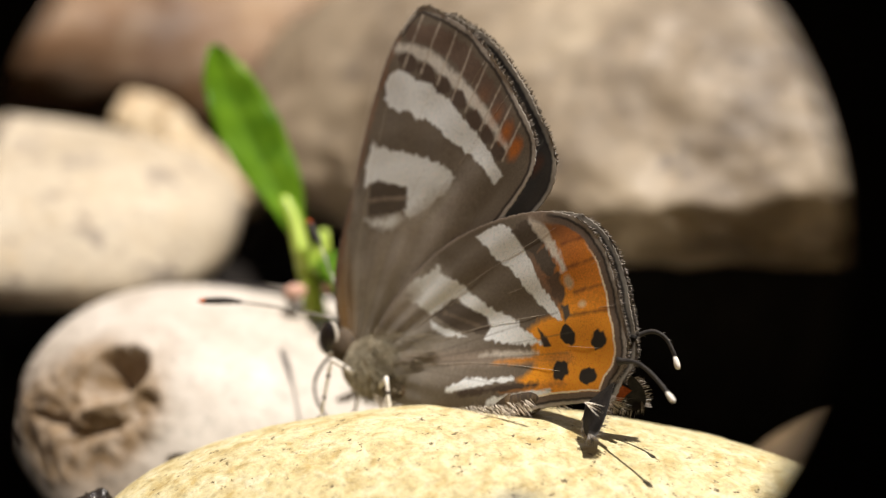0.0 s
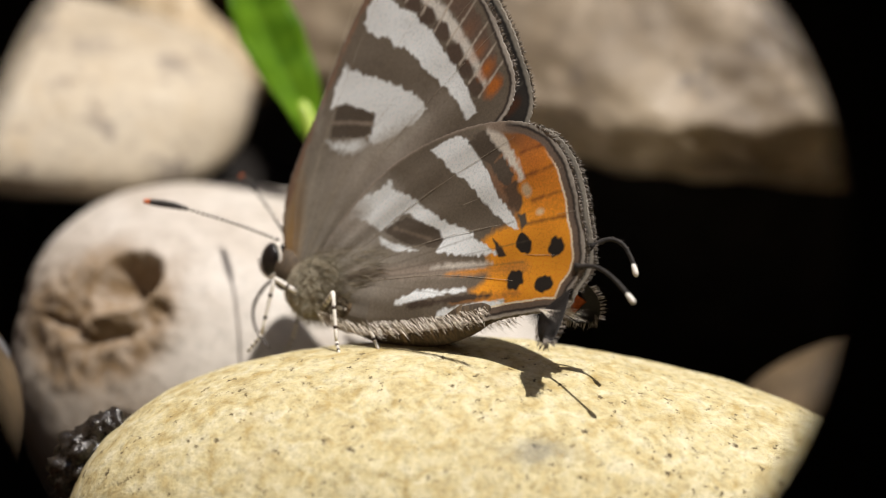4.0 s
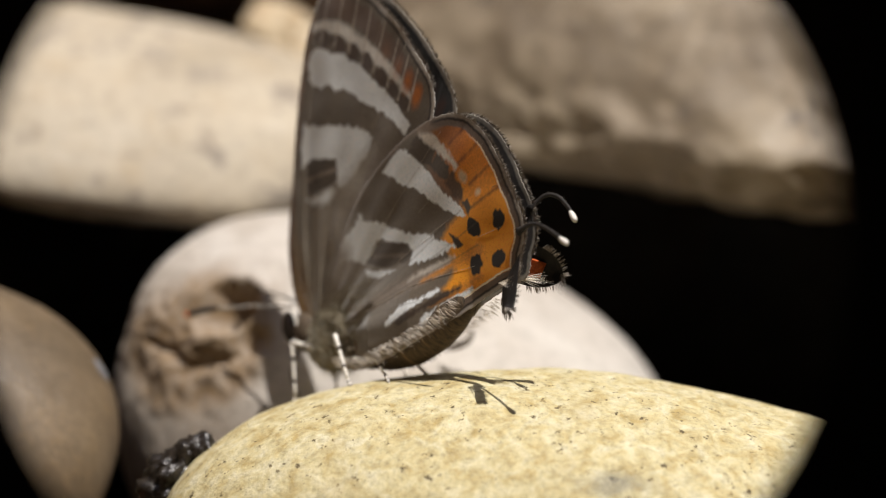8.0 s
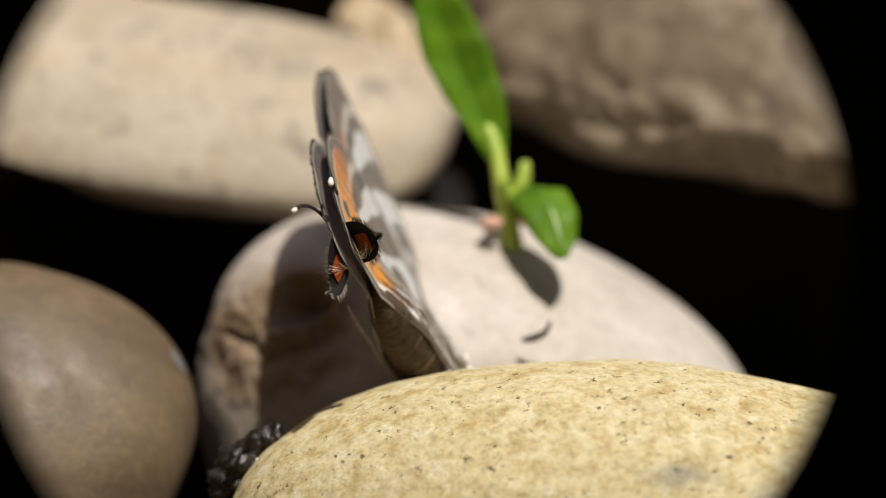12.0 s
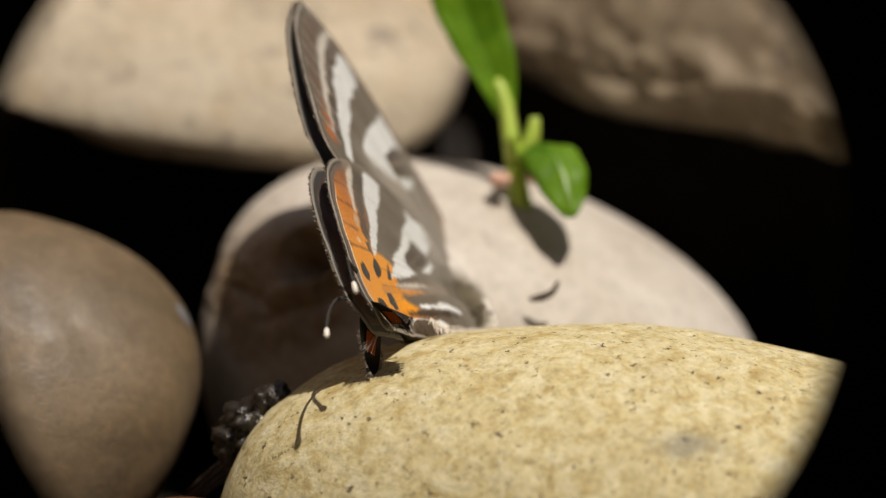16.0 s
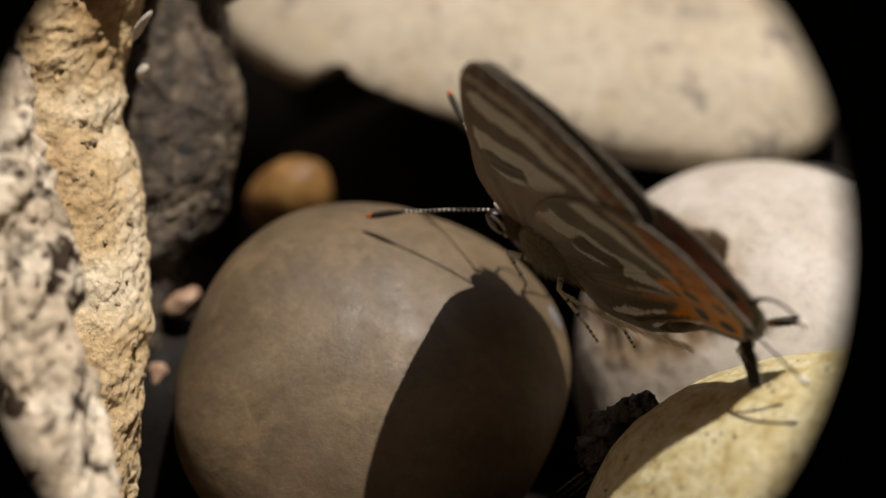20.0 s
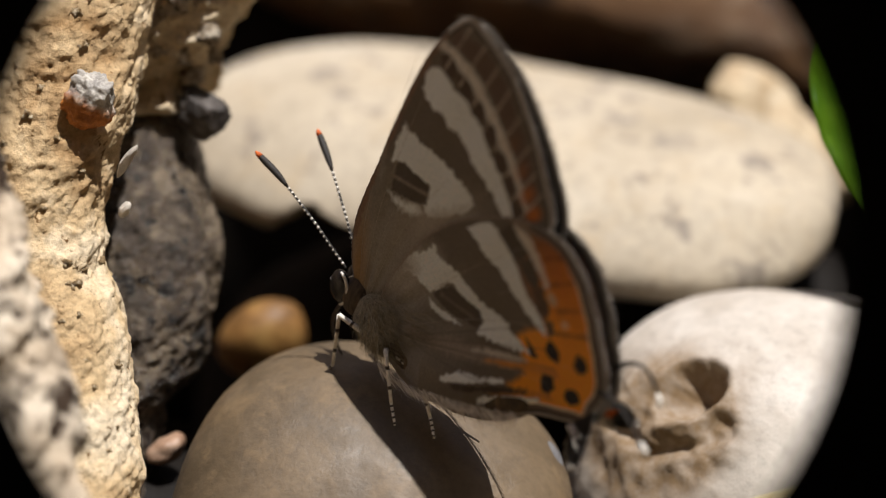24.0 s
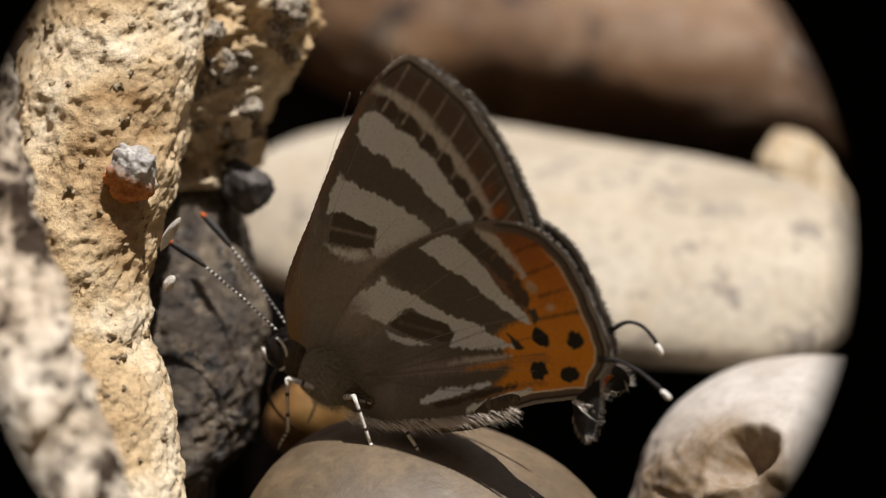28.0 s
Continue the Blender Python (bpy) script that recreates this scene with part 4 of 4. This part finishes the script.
def hind_swell(x, y):
    up, back = np.clip((720 - y) / 320, 0, 1), np.clip((x - 560) / 500, 0, 1)
    belly = np.exp(-(((y - 718) / 78) ** 2)) * np.clip((930 - x) / 120, 0, 1) * np.clip((x - 585) / 120, 0, 1)
    return 0.028 + 0.012 * np.sin(up * 2.4) + 0.014 * back * (1 - up) + 0.145 * belly


HIND_VEINS = [[(590, 650), (690, 540), (800, 430)], [(600, 655), (740, 530), (905, 420)], [(605, 660), (770, 560), (1000, 470)], [(610, 665), (800, 590), (1040, 540)], [(612, 670), (820, 622), (1052, 612)], [(612, 676), (820, 652), (1048, 664)], [(610, 690), (780, 690), (980, 690)]]
FORE_VEINS = [[(528, 640), (532, 470), (616, 170)], [(532, 640), (566, 450), (690, 110)], [(536, 640), (600, 450), (790, 176)], [(540, 642), (640, 460), (850, 236)], [(545, 645), (680, 480), (900, 300)], [(550, 648), (700, 510), (930, 366)]]


def veins(wing, lines, swell, lie, root=Vector((0, 0, 0))):
    """The wing's veins stand a little proud of the scales."""
    for line in lines:
        pts = [(v.x, v.y) for v in curve_points([(x, y, 0) for x, y in line], 30)]
        bm = bmesh.new()
        tube(bm, [at(x, y, float(swell(x, y)), lie) - root for x, y in pts], list(np.linspace(0.0014, 0.0006, 30)), 6)
        part("vein", bm, M["vein"], wing)


def ball(centre, radii, n=4, shape=None):
    bm = bmesh.new()
    bmesh.ops.create_icosphere(bm, subdivisions=n, radius=1.0)
    for v in bm.verts:
        d = v.co.copy()
        v.co = (Vector(centre) + Vector((d.x * radii[0], d.y * radii[1], d.z * radii[2])) * (shape(d) if shape else 1.0)) * CM
    return bm


def hairs(places, length, width, seed, droop=0.3, stray=0.35):
    """Thin tapering hairs; places: (root, way)."""
    rnd = random.Random(seed)
    bm = bmesh.new()
    for root, way in places:
        way = (way + Vector((rnd.uniform(-1, 1), rnd.uniform(-1, 1), rnd.uniform(-1, 1))) * stray).normalized()
        side = way.cross(Vector((rnd.uniform(-1, 1), rnd.uniform(-1, 1), rnd.uniform(-1, 1)))).normalized()
        h = length * rnd.uniform(0.55, 1.15)
        a, b = root + side * width, root - side * width
        mid = root + way * h * 0.55
        tip = root + way * h + Vector((-0.4, 0, -1)) * (droop * h)
        v = [bm.verts.new(q * CM) for q in (a, b, mid - side * width * 0.7, mid + side * width * 0.7, tip)]
        bm.faces.new((v[0], v[1], v[2], v[3]))
        bm.faces.new((v[3], v[2], v[4]))
    return bm


def leg(butterfly, points):
    """A leg of three joints, white with dark bands."""
    pts = [Vector(p) for p in points]
    names = ("femur", "tibia", "tarsus")
    root = None
    for k, (a, b) in enumerate(zip(pts, pts[1:])):
        bm = bmesh.new()
        r0, r1 = ((0.019, 0.015), (0.013, 0.01), (0.01, 0.007))[k]
        line = [a.lerp(b, i / 6) for i in range(7)]
        tube(bm, line, [r0 + (r1 - r0) * i / 6 for i in range(7)], 10)
        if root is None:
            root = part("leg", bm, M["white_scales"], butterfly, "white leg with dark bands")
        else:
            part(names[k], bm, M["white_scales"], root)
        for s in ((0.25, 0.6), (0.3, 0.7), (0.15, 0.4, 0.65, 0.9))[k]:
            bm = bmesh.new()
            w = 0.035 if k < 2 else 0.045
            q = [a.lerp(b, s - w), a.lerp(b, s), a.lerp(b, s + w)]
            rr = (r0 + (r1 - r0) * s) * 1.1
            tube(bm, q, [rr * 0.96, rr, rr * 0.96], 10)
            part("dark_band", bm, M["proboscis"], root)
    return root


def antenna(butterfly, side):
    """Its root is its own origin; it lies along +x and is turned by its keys."""
    shaft_line = curve_points([(0, 0, 0), (0.3, 0, 0.02), (0.62, 0, 0.02)], 40)
    bm = bmesh.new()
    tube(bm, shaft_line, [0.0072] * 40, 8)
    root = part("antenna", bm, M["black_scales"], butterfly, "thin black antenna with white rings and an orange tip")
    for k in range(18):
        bm = bmesh.new()
        x = 0.03 + k * 0.032
        tube(bm, [Vector((x, 0, 0.02 * min(1, x / 0.3))), Vector((x + 0.012, 0, 0.02 * min(1, x / 0.3)))], [0.0086, 0.0086], 8)
        part("white_ring", bm, M["white_scales"], root)
    bm = bmesh.new()
    tube(bm, curve_points([(0.6, 0, 0.02), (0.7, 0, 0.015), (0.8, 0, 0.0), (0.84, 0, -0.006)], 12), [0.01, 0.013, 0.017, 0.02, 0.021, 0.022, 0.022, 0.021, 0.02, 0.019, 0.017, 0.015], 10)
    club = part("club", bm, M["black_scales"], root)
    bm = bmesh.new()
    tube(bm, [Vector((0.835, 0, -0.005)), Vector((0.86, 0, -0.01)), Vector((0.88, 0, -0.013))], [0.019, 0.015, 0.004], 10)
    part("tip", bm, M["orange_scales"], club, "orange antenna tip")
    root.location = at(480, 600, 0.05 * side) * CM
    return root


FOREWINGS, HINDWINGS = [], []


def build_butterfly():
    b = tagged(new("butterfly"), "brown butterfly with white stripes and orange hindwing corners, wings closed", "butterfly")
    fore = wing_shell(FORE_EDGE, (690, 410), fore_scales, fore_swell, FORE_LIE, FORE_HINGE)
    hind = wing_shell(HIND_EDGE, (850, 570), hind_scales, hind_swell, HIND_LIE)
    for side in (1, -1):
        w = new("forewing", fore)
        w.parent, w["label"], w.scale = b, "brown forewing with white stripes", (1, side, 1)
        w.location = FORE_HINGE * CM
        FOREWINGS.append(w)
        veins(w, FORE_VEINS, fore_swell, FORE_LIE, FORE_HINGE)
        # fringe of fine pale hairs along the outer margin
        margin = curve_points([at(x, y, float(fore_swell(x, y)) - 0.003, FORE_LIE) - FORE_HINGE for x, y in FORE_EDGE[12:22]], 420)
        part("fringe", hairs([(p, Vector((-0.8, 0, 0.45))) for p in margin], 0.034, 0.003, 4 + side, 0.0), M["fringe"], w, "grey hair fringe")
        w = new("hindwing", hind)
        w.parent, w["label"], w.scale = b, "brown and white hindwing with an orange black-spotted corner", (1, side, 1)
        HINDWINGS.append(w)
        veins(w, HIND_VEINS, hind_swell, HIND_LIE)
        margin = curve_points([at(x, y, float(hind_swell(x, y)) - 0.003) for x, y in HIND_EDGE[7:17]], 420)
        part("fringe", hairs([(p, Vector((-1, 0.1, 0.1))) for p in margin], 0.034, 0.003, 8 + side, 0.0), M["fringe"], w, "grey hair fringe")
        tails(w, 0 if side > 0 else 1)
    # body
    part("thorax", ball(at(566, 682), (0.23, 0.13, 0.19), 4, lambda d: 1 + 0.06 * noise.noise(d * 4)), M["grey_fur"], b, "thorax in grey-green fur")
    bm = bmesh.new()
    tube(bm, curve_points([at(596, 696), at(640, 711), at(700, 725), at(760, 729), at(820, 725), at(870, 714), at(905, 702), at(926, 692)], 29), list(np.interp(np.linspace(0, 7, 29), range(8), [0.095, 0.115, 0.152, 0.168, 0.152, 0.122, 0.08, 0.02])), 24, 0.95)
    abdomen = part("abdomen", bm, M["body_scales"], b, "dark abdomen with buff bands")
    for px in (660, 715, 770, 822, 868):
        bm = bmesh.new()
        c = at(px, float(np.interp(px, (600, 640, 700, 760, 820, 870, 905), (696, 711, 725, 729, 725, 714, 702))))
        r = float(np.interp(px, (600, 640, 700, 760, 820, 870, 905), (0.095, 0.115, 0.152, 0.168, 0.152, 0.122, 0.08))) * 1.02
        tube(bm, [c + Vector((0.018, 0, 0)), c, c - Vector((0.018, 0, 0))], [r * 0.985, r, r * 0.985], 24, 0.95)
        part("pale_band", bm, M["buff_scales"], abdomen)
    rnd = random.Random(11)
    coat = []
    for _ in range(420):
        px = rnd.uniform(600, 880)
        a = rnd.uniform(-0.9, 3.9)
        r = float(np.interp(px, (600, 640, 700, 760, 820, 870, 905), (0.095, 0.115, 0.152, 0.168, 0.152, 0.122, 0.08)))
        n = Vector((0, 0.95 * math.cos(a), -math.sin(a)))
        coat.append((at(px, float(np.interp(px, (600, 640, 700, 760, 820, 870, 905), (696, 711, 725, 729, 725, 714, 702)))) + n * r, n * 0.7 + Vector((-0.8, 0, -0.1))))
    part("body_hair", hairs(coat, 0.045, 0.0014, 1, 0.1), M["buff_scales"], abdomen, "short brown hair")
    coat = []
    for _ in range(3200):
        d = Vector((rnd.gauss(0, 1), rnd.gauss(0, 1), rnd.gauss(0, 1))).normalized()
        coat.append((at(572, 678) + Vector((d.x * 0.22, d.y * 0.13, d.z * 0.19)), d * 0.8 + Vector((-0.9, 0, -0.5))))
    part("thorax_hair", hairs(coat, 0.085, 0.0013, 2, 0.15, 0.3), M["thorax_fur"], b, "grey-green hair")
    for side in (1, -1):
        # the root of each hindwing is veiled in long hair
        veil = [(at(rnd.uniform(560, 700), rnd.uniform(610, 720), 0.11 * side), Vector((-1, 0.12 * side, rnd.uniform(-0.3, 0.35)))) for _ in range(760)]
        part("wing_hair", hairs(veil, 0.17, 0.001, 30 + side, 0.0, 0.12), M["grey_fur"], b, "grey-brown hair at the wing root")
        trail = []
        for _ in range(700):
            px = rnd.uniform(610, 925)
            trail.append((at(px, float(np.interp(px, (610, 680, 775, 868, 925), (733, 748, 743, 729, 716))) + rnd.uniform(-14, 4), 0.178 * side), Vector((-0.85, 0.06 * side, rnd.uniform(-0.8, -0.3)))))
        part("margin_hair", hairs(trail, 0.085, 0.0012, 40 + side, 0.05, 0.2), M["pale_fur"], b, "pale hair along the hindwing's inner edge")
    head = part("head", ball(at(498, 650), (0.11, 0.095, 0.13)), M["body_scales"], b, "small dark furry head")
    for side in (1, -1):
        part("eye", ball(at(474, 634, 0.062 * side), (0.075, 0.05, 0.105), 4), M["eye"], head, "black compound eye")
        bm = bmesh.new()
        ring = [at(474, 634, 0.07 * side) + Vector((0.08 * math.cos(a), 0.012 * side, 0.11 * math.sin(a))) for a in np.linspace(1.9, 4.6, 14)]
        tube(bm, ring, [0.005] + [0.009] * 12 + [0.005], 8)
        part("eye_rim", bm, M["white_scales"], head, "white rim of the eye")
        bm = bmesh.new()
        tube(bm, curve_points([at(474, 662, 0.03 * side), at(456, 652, 0.035 * side), at(442, 630, 0.035 * side)], 8), [0.02, 0.024, 0.026, 0.024, 0.02, 0.016, 0.012, 0.006], 8)
        part("palp", bm, M["white_scales"], head, "white palp with a dark tip")
        leg(b, [at(568, 700, 0.09 * side), at(508, 668, 0.17 * side), at(502, 764, 0.17 * side), at(484, 796, 0.19 * side)])
        leg(b, [at(606, 708, 0.1 * side), at(640, 690, 0.22 * side), at(668, 772, 0.24 * side), at(690, 804, 0.27 * side)])
        leg(b, [at(632, 712, 0.09 * side), at(690, 722, 0.12 * side), at(738, 782, 0.16 * side), at(762, 808, 0.2 * side)])
    bm = bmesh.new()
    tube(bm, curve_points([at(477, 664), at(456, 682), at(442, 716), at(454, 752), at(490, 786)], 24), [0.011] * 12 + [0.009] * 8 + [0.007] * 4, 8)
    part("proboscis", bm, M["proboscis"], head, "thin dark uncoiled proboscis")
    return b


def tails(wing, rise):
    """A thin hairy tail with a white tip, and the black lobe folded outwards at the hindwing's corner."""
    ways = ([(1058, 632, 0.045), (1096, 630, 0.075), (1130, 644, 0.1), (1158, 664, 0.115), (1172, 676, 0.12)], [(1060, 596, 0.045), (1088, 582, 0.07), (1112, 590, 0.09), (1130, 612, 0.1), (1138, 626, 0.1)])
    line = curve_points([at(*p) for p in ways[rise]], 16)
    bm = bmesh.new()
    tube(bm, line, [0.03, 0.02, 0.015, 0.013, 0.012, 0.012, 0.012, 0.012, 0.012, 0.012, 0.013, 0.013, 0.013, 0.013, 0.012, 0.011], 8, 0.6)
    tail = part("tail", bm, M["black_scales"], wing, "thin black tail with a white tip")
    spread = [(p, (line[min(k + 1, 15)] - line[max(k - 1, 0)]).normalized() + Vector((0, 0, s))) for k, p in enumerate(line[:13]) for s in (-0.5, 0.5, -0.3, 0.3)]
    part("tail_fringe", hairs(spread, 0.035, 0.0016, 61, 0.0), M["fringe"], tail)
    bm = bmesh.new()
    way = (line[-1] - line[-2]).normalized()
    tube(bm, [line[-1] - way * 0.02, line[-1] + way * 0.01, line[-1] + way * 0.04, line[-1] + way * 0.055], [0.011, 0.017, 0.017, 0.009], 10)
    part("white_tip", bm, M["white_scales"], tail)
    # the lobe: a cupped flap that stands out sideways from the corner and droops; its hollow turns back
    top, low = at(1056, 664 - 14 * rise, 0.045), at(1008, 706 - 6 * rise, 0.05)
    across, out = low - top, Vector(((-0.2, 0.7, -0.72), (-0.5, 0.85, -0.1))[rise]).normalized()
    back = across.cross(out).normalized()
    back = back if back.x < 0 else -back

    def place(u, v, proud=0.0):
        narrow = max(0.1, (1 - u ** 2.6) ** 0.6)
        p = top + across * (0.5 + (v - 0.5) * narrow + 0.22 * u) + out * (0.24 * u)
        return p + back * (0.05 * (2 * v - 1) ** 2 * u + 0.04 * u * u + proud)

    def sheet(u0, u1, v0, v1, n, proud, thick):
        bm = bmesh.new()
        rows = [[bm.verts.new(place(u0 + (u1 - u0) * i / n, v0 + (v1 - v0) * k / n, proud) * CM) for k in range(n + 1)] for i in range(n + 1)]
        for a, c in zip(rows, rows[1:]):
            for k in range(n):
                bm.faces.new((a[k], a[k + 1], c[k + 1], c[k]))
        bmesh.ops.solidify(bm, geom=bm.faces[:], thickness=thick * CM)
        bmesh.ops.recalc_face_normals(bm, faces=bm.faces[:])
        return bm

    lobe = part("lobe", sheet(0, 1, 0, 1, 16, 0.0, 0.014), M["black_scales"], wing, "black lobe folded outwards at the hindwing's corner")
    part("lobe_patch", sheet(0.15, 0.55, 0.32, 0.76, 8, 0.014, 0.006), M["orange_scales"], lobe, "orange-red patch on the lobe")
    rim = []
    for k in range(240):
        v = random.Random(k).random()
        u = 1.0 if k % 2 else random.Random(k + 900).uniform(0.3, 1.0)
        rim.append((place(u, v if k % 2 else float(v > 0.5)), out * 0.8 + back * 0.6 + across * ((v - 0.5) * 6 if k % 2 else (6 if v > 0.5 else -6))))
    part("lobe_fringe", hairs(rim, 0.045, 0.0024, 77, 0.0), M["fringe"], lobe, "grey hair fringe")
    tuft = [(low + across * -0.1 + Vector((0, 0.01 * k % 0.05, 0)), Vector((-1.0, 0.25, -0.25))) for k in range(40)]
    part("tuft", hairs(tuft, 0.2, 0.0018, 78, 0.0, 0.3), M["pale_fur"], wing, "pale hair tuft")


BUTTERFLY = build_butterfly()
FEELERS = [antenna(BUTTERFLY, 1), antenna(BUTTERFLY, -1)]


# ---- what moves ----
def stand(x, y, z, heading, nose, lean):
    return pose(x * CM, y * CM, z * CM) @ pose(0, 0, 0, 0, 0, heading) @ pose(0, 0, 0, 0, -nose, 0) @ pose(0, 0, 0, lean)


# seconds, place in centimetres, heading, nose up and lean in degrees
STEPS = [
    (0, -0.870, 1.586, -0.695, 146.5, 2.8, 5.9),
    (1, -0.867, 1.345, -0.623, 143.0, -3.8, 13.7),
    (2, -1.080, 1.383, -0.631, 146.4, 0.4, 15.5),
    (5, -1.367, 1.397, -0.585, 150.5, -5.3, 16.6),
    (6, -1.479, 1.275, -0.556, 145.4, -2.6, 21.3),
    (7, -1.605, 1.424, -0.635, 154.7, -8.1, 17.1),
    (8, -1.729, 1.548, -0.768, 141.6, -22.4, 7.4),
    (9, -1.693, 1.669, -0.885, 114.4, -21.8, -6.3),
    (10, -1.511, 1.830, -0.876, 87.1, -34.0, -22.2),
    (11, -1.749, 1.951, -1.128, 82.5, -40.0, -22.3),
    (12, -1.618, 1.871, -1.110, 75.4, -38.9, -30.6),
    (13, -1.606, 1.960, -1.169, 69.2, -29.3, -38.3),
    (15.5, -1.570, 2.067, -1.228, 73.1, -20.6, -29.0),
    (16, -1.539, 2.206, -1.048, 82.7, -9.4, -29.4),
    (17, -1.930, 2.395, -1.280, 115.9, -15.6, -11.3),
    (18, -2.124, 2.180, -0.957, 136.3, -7.5, -35.2),
    (18.5, -2.471, 2.075, -0.691, 141.9, -3.6, -43.0),
    (19, -2.691, 2.105, -0.742, 142.0, -5.0, -48.0),
    (20, -3.156, 1.633, -0.512, 149.9, 7.3, -42.8),
    (21, -3.592, 1.644, -0.376, 148.0, 4.9, -26.0),
    (22, -3.907, 1.483, -0.297, 150.4, 3.7, -12.7),
    (24.5, -4.292, 1.488, -0.316, 147.8, 10.3, -6.2),
    (25, -4.203, 1.385, -0.308, 142.8, 2.0, -5.9),
    (26, -4.326, 1.550, -0.339, 152.8, 7.1, -9.2),
    (27, -4.427, 1.428, -0.267, 150.7, -10.4, -14.5),
    (28, -4.915, 1.741, -0.250, 169.8, 0.0, -13.8),
]
# seconds, the swing of the left and of the right forewing towards the head, and how far each wing stands open, in degrees
FANNING = [(0, 9.2, 4.7, 1.4), (1, 3.1, -1.4, 1.5), (2, 8.3, 3.8, 1.5), (5, -0.1, -4.6, 1.5), (6, 5.0, 0.5, 1.5), (7, 4.5, 0.0, 1.5), (8, 1.0, -3.5, 1.5), (9, 4.2, 2.7, 2.0), (10, -0.1, -0.1, 1.0), (11, -3.2, -3.2, 1.0), (12, -5.3, -5.3, 1.0), (13, 0.6, 0.6, 1.0), (15.5, -5.7, -5.7, 1.2), (16, 0.9, 0.9, 1.4), (17, 0.5, -1.0, 3.4), (18, -4.6, -6.1, 2.2), (18.5, -4.5, -6.0, 2.0), (19, -5.4, -6.9, 2.0), (20, -6.0, -7.5, 2.0), (21, -9.1, -10.6, 2.0), (22, -11.1, -12.6, 1.6), (24.5, -4.2, -5.7, 1.5), (25, -9.1, -10.6, 1.5), (26, -6.8, -8.3, 1.5), (27, -12.2, -13.7, 1.5), (28, -8.8, -10.3, 1.5)]
# seconds, lift of the left and of the right antenna in degrees, and how far they point aside
FEELING = [(0, 4, 40, 28), (1, -20, 22, 28), (1.5, 0, 25, 28), (2, 4, 24, 28), (2.5, 14, 24, 28), (4.5, 8, 30, 28), (5, -30, 10, 28), (5.5, -22, 12, 28), (6, -20, -14, 28), (6.5, 1, 34, 28), (7, 7, 40, 28), (7.5, -25, 20, 28), (8, 10, 20, 14), (9, 14, 22, 18), (12, 12, 22, 22), (16, 10, 24, 24), (19, 8, 20, 26), (20, 4, 16, 28), (21, -14, -10, 28), (21.5, 2, 6, 26), (22, 4, 8, 24), (22.5, 34, 38, 20), (24.5, 44, 48, 16), (25, 22, 26, 18), (26, 2, 6, 22), (27, 28, 32, 22), (28, 46, 50, 12)]


def motions():
    lift = Matrix.Translation((0, 0, HINGE_Z * CM))
    drop = lift.inverted()
    for fore, hind, side in zip(FOREWINGS, HINDWINGS, (1, -1)):
        hinge = Matrix.Translation(FORE_HINGE * CM)
        walk(fore, [(t, lift @ pose(0, 0, 0, -0.2 * out * side) @ drop @ hinge @ pose(0, 0, 0, 0, left if side > 0 else right, 0)) for t, left, right, out in FANNING])
        walk(hind, [(t, lift @ pose(0, 0, 0, -out * side) @ drop) for t, left, right, out in FANNING])
    walk(HOOD, [(t, shot(*row) @ LENS_SEAT) for t, *row in PATH])
    walk(BUTTERFLY, [(t, stand(*row)) for t, *row in STEPS])
    for feeler, side in zip(FEELERS, (1, -1)):
        root = feeler.location.copy()
        rows = []
        for t, left, right, aside in FEELING:
            m = Matrix.Translation(root) @ pose(0, 0, 0, 0, 0, side * aside) @ pose(0, 0, 0, 0, -(left if side > 0 else right), 0)
            rows.append((t, m))
        walk(feeler, rows)


motions()
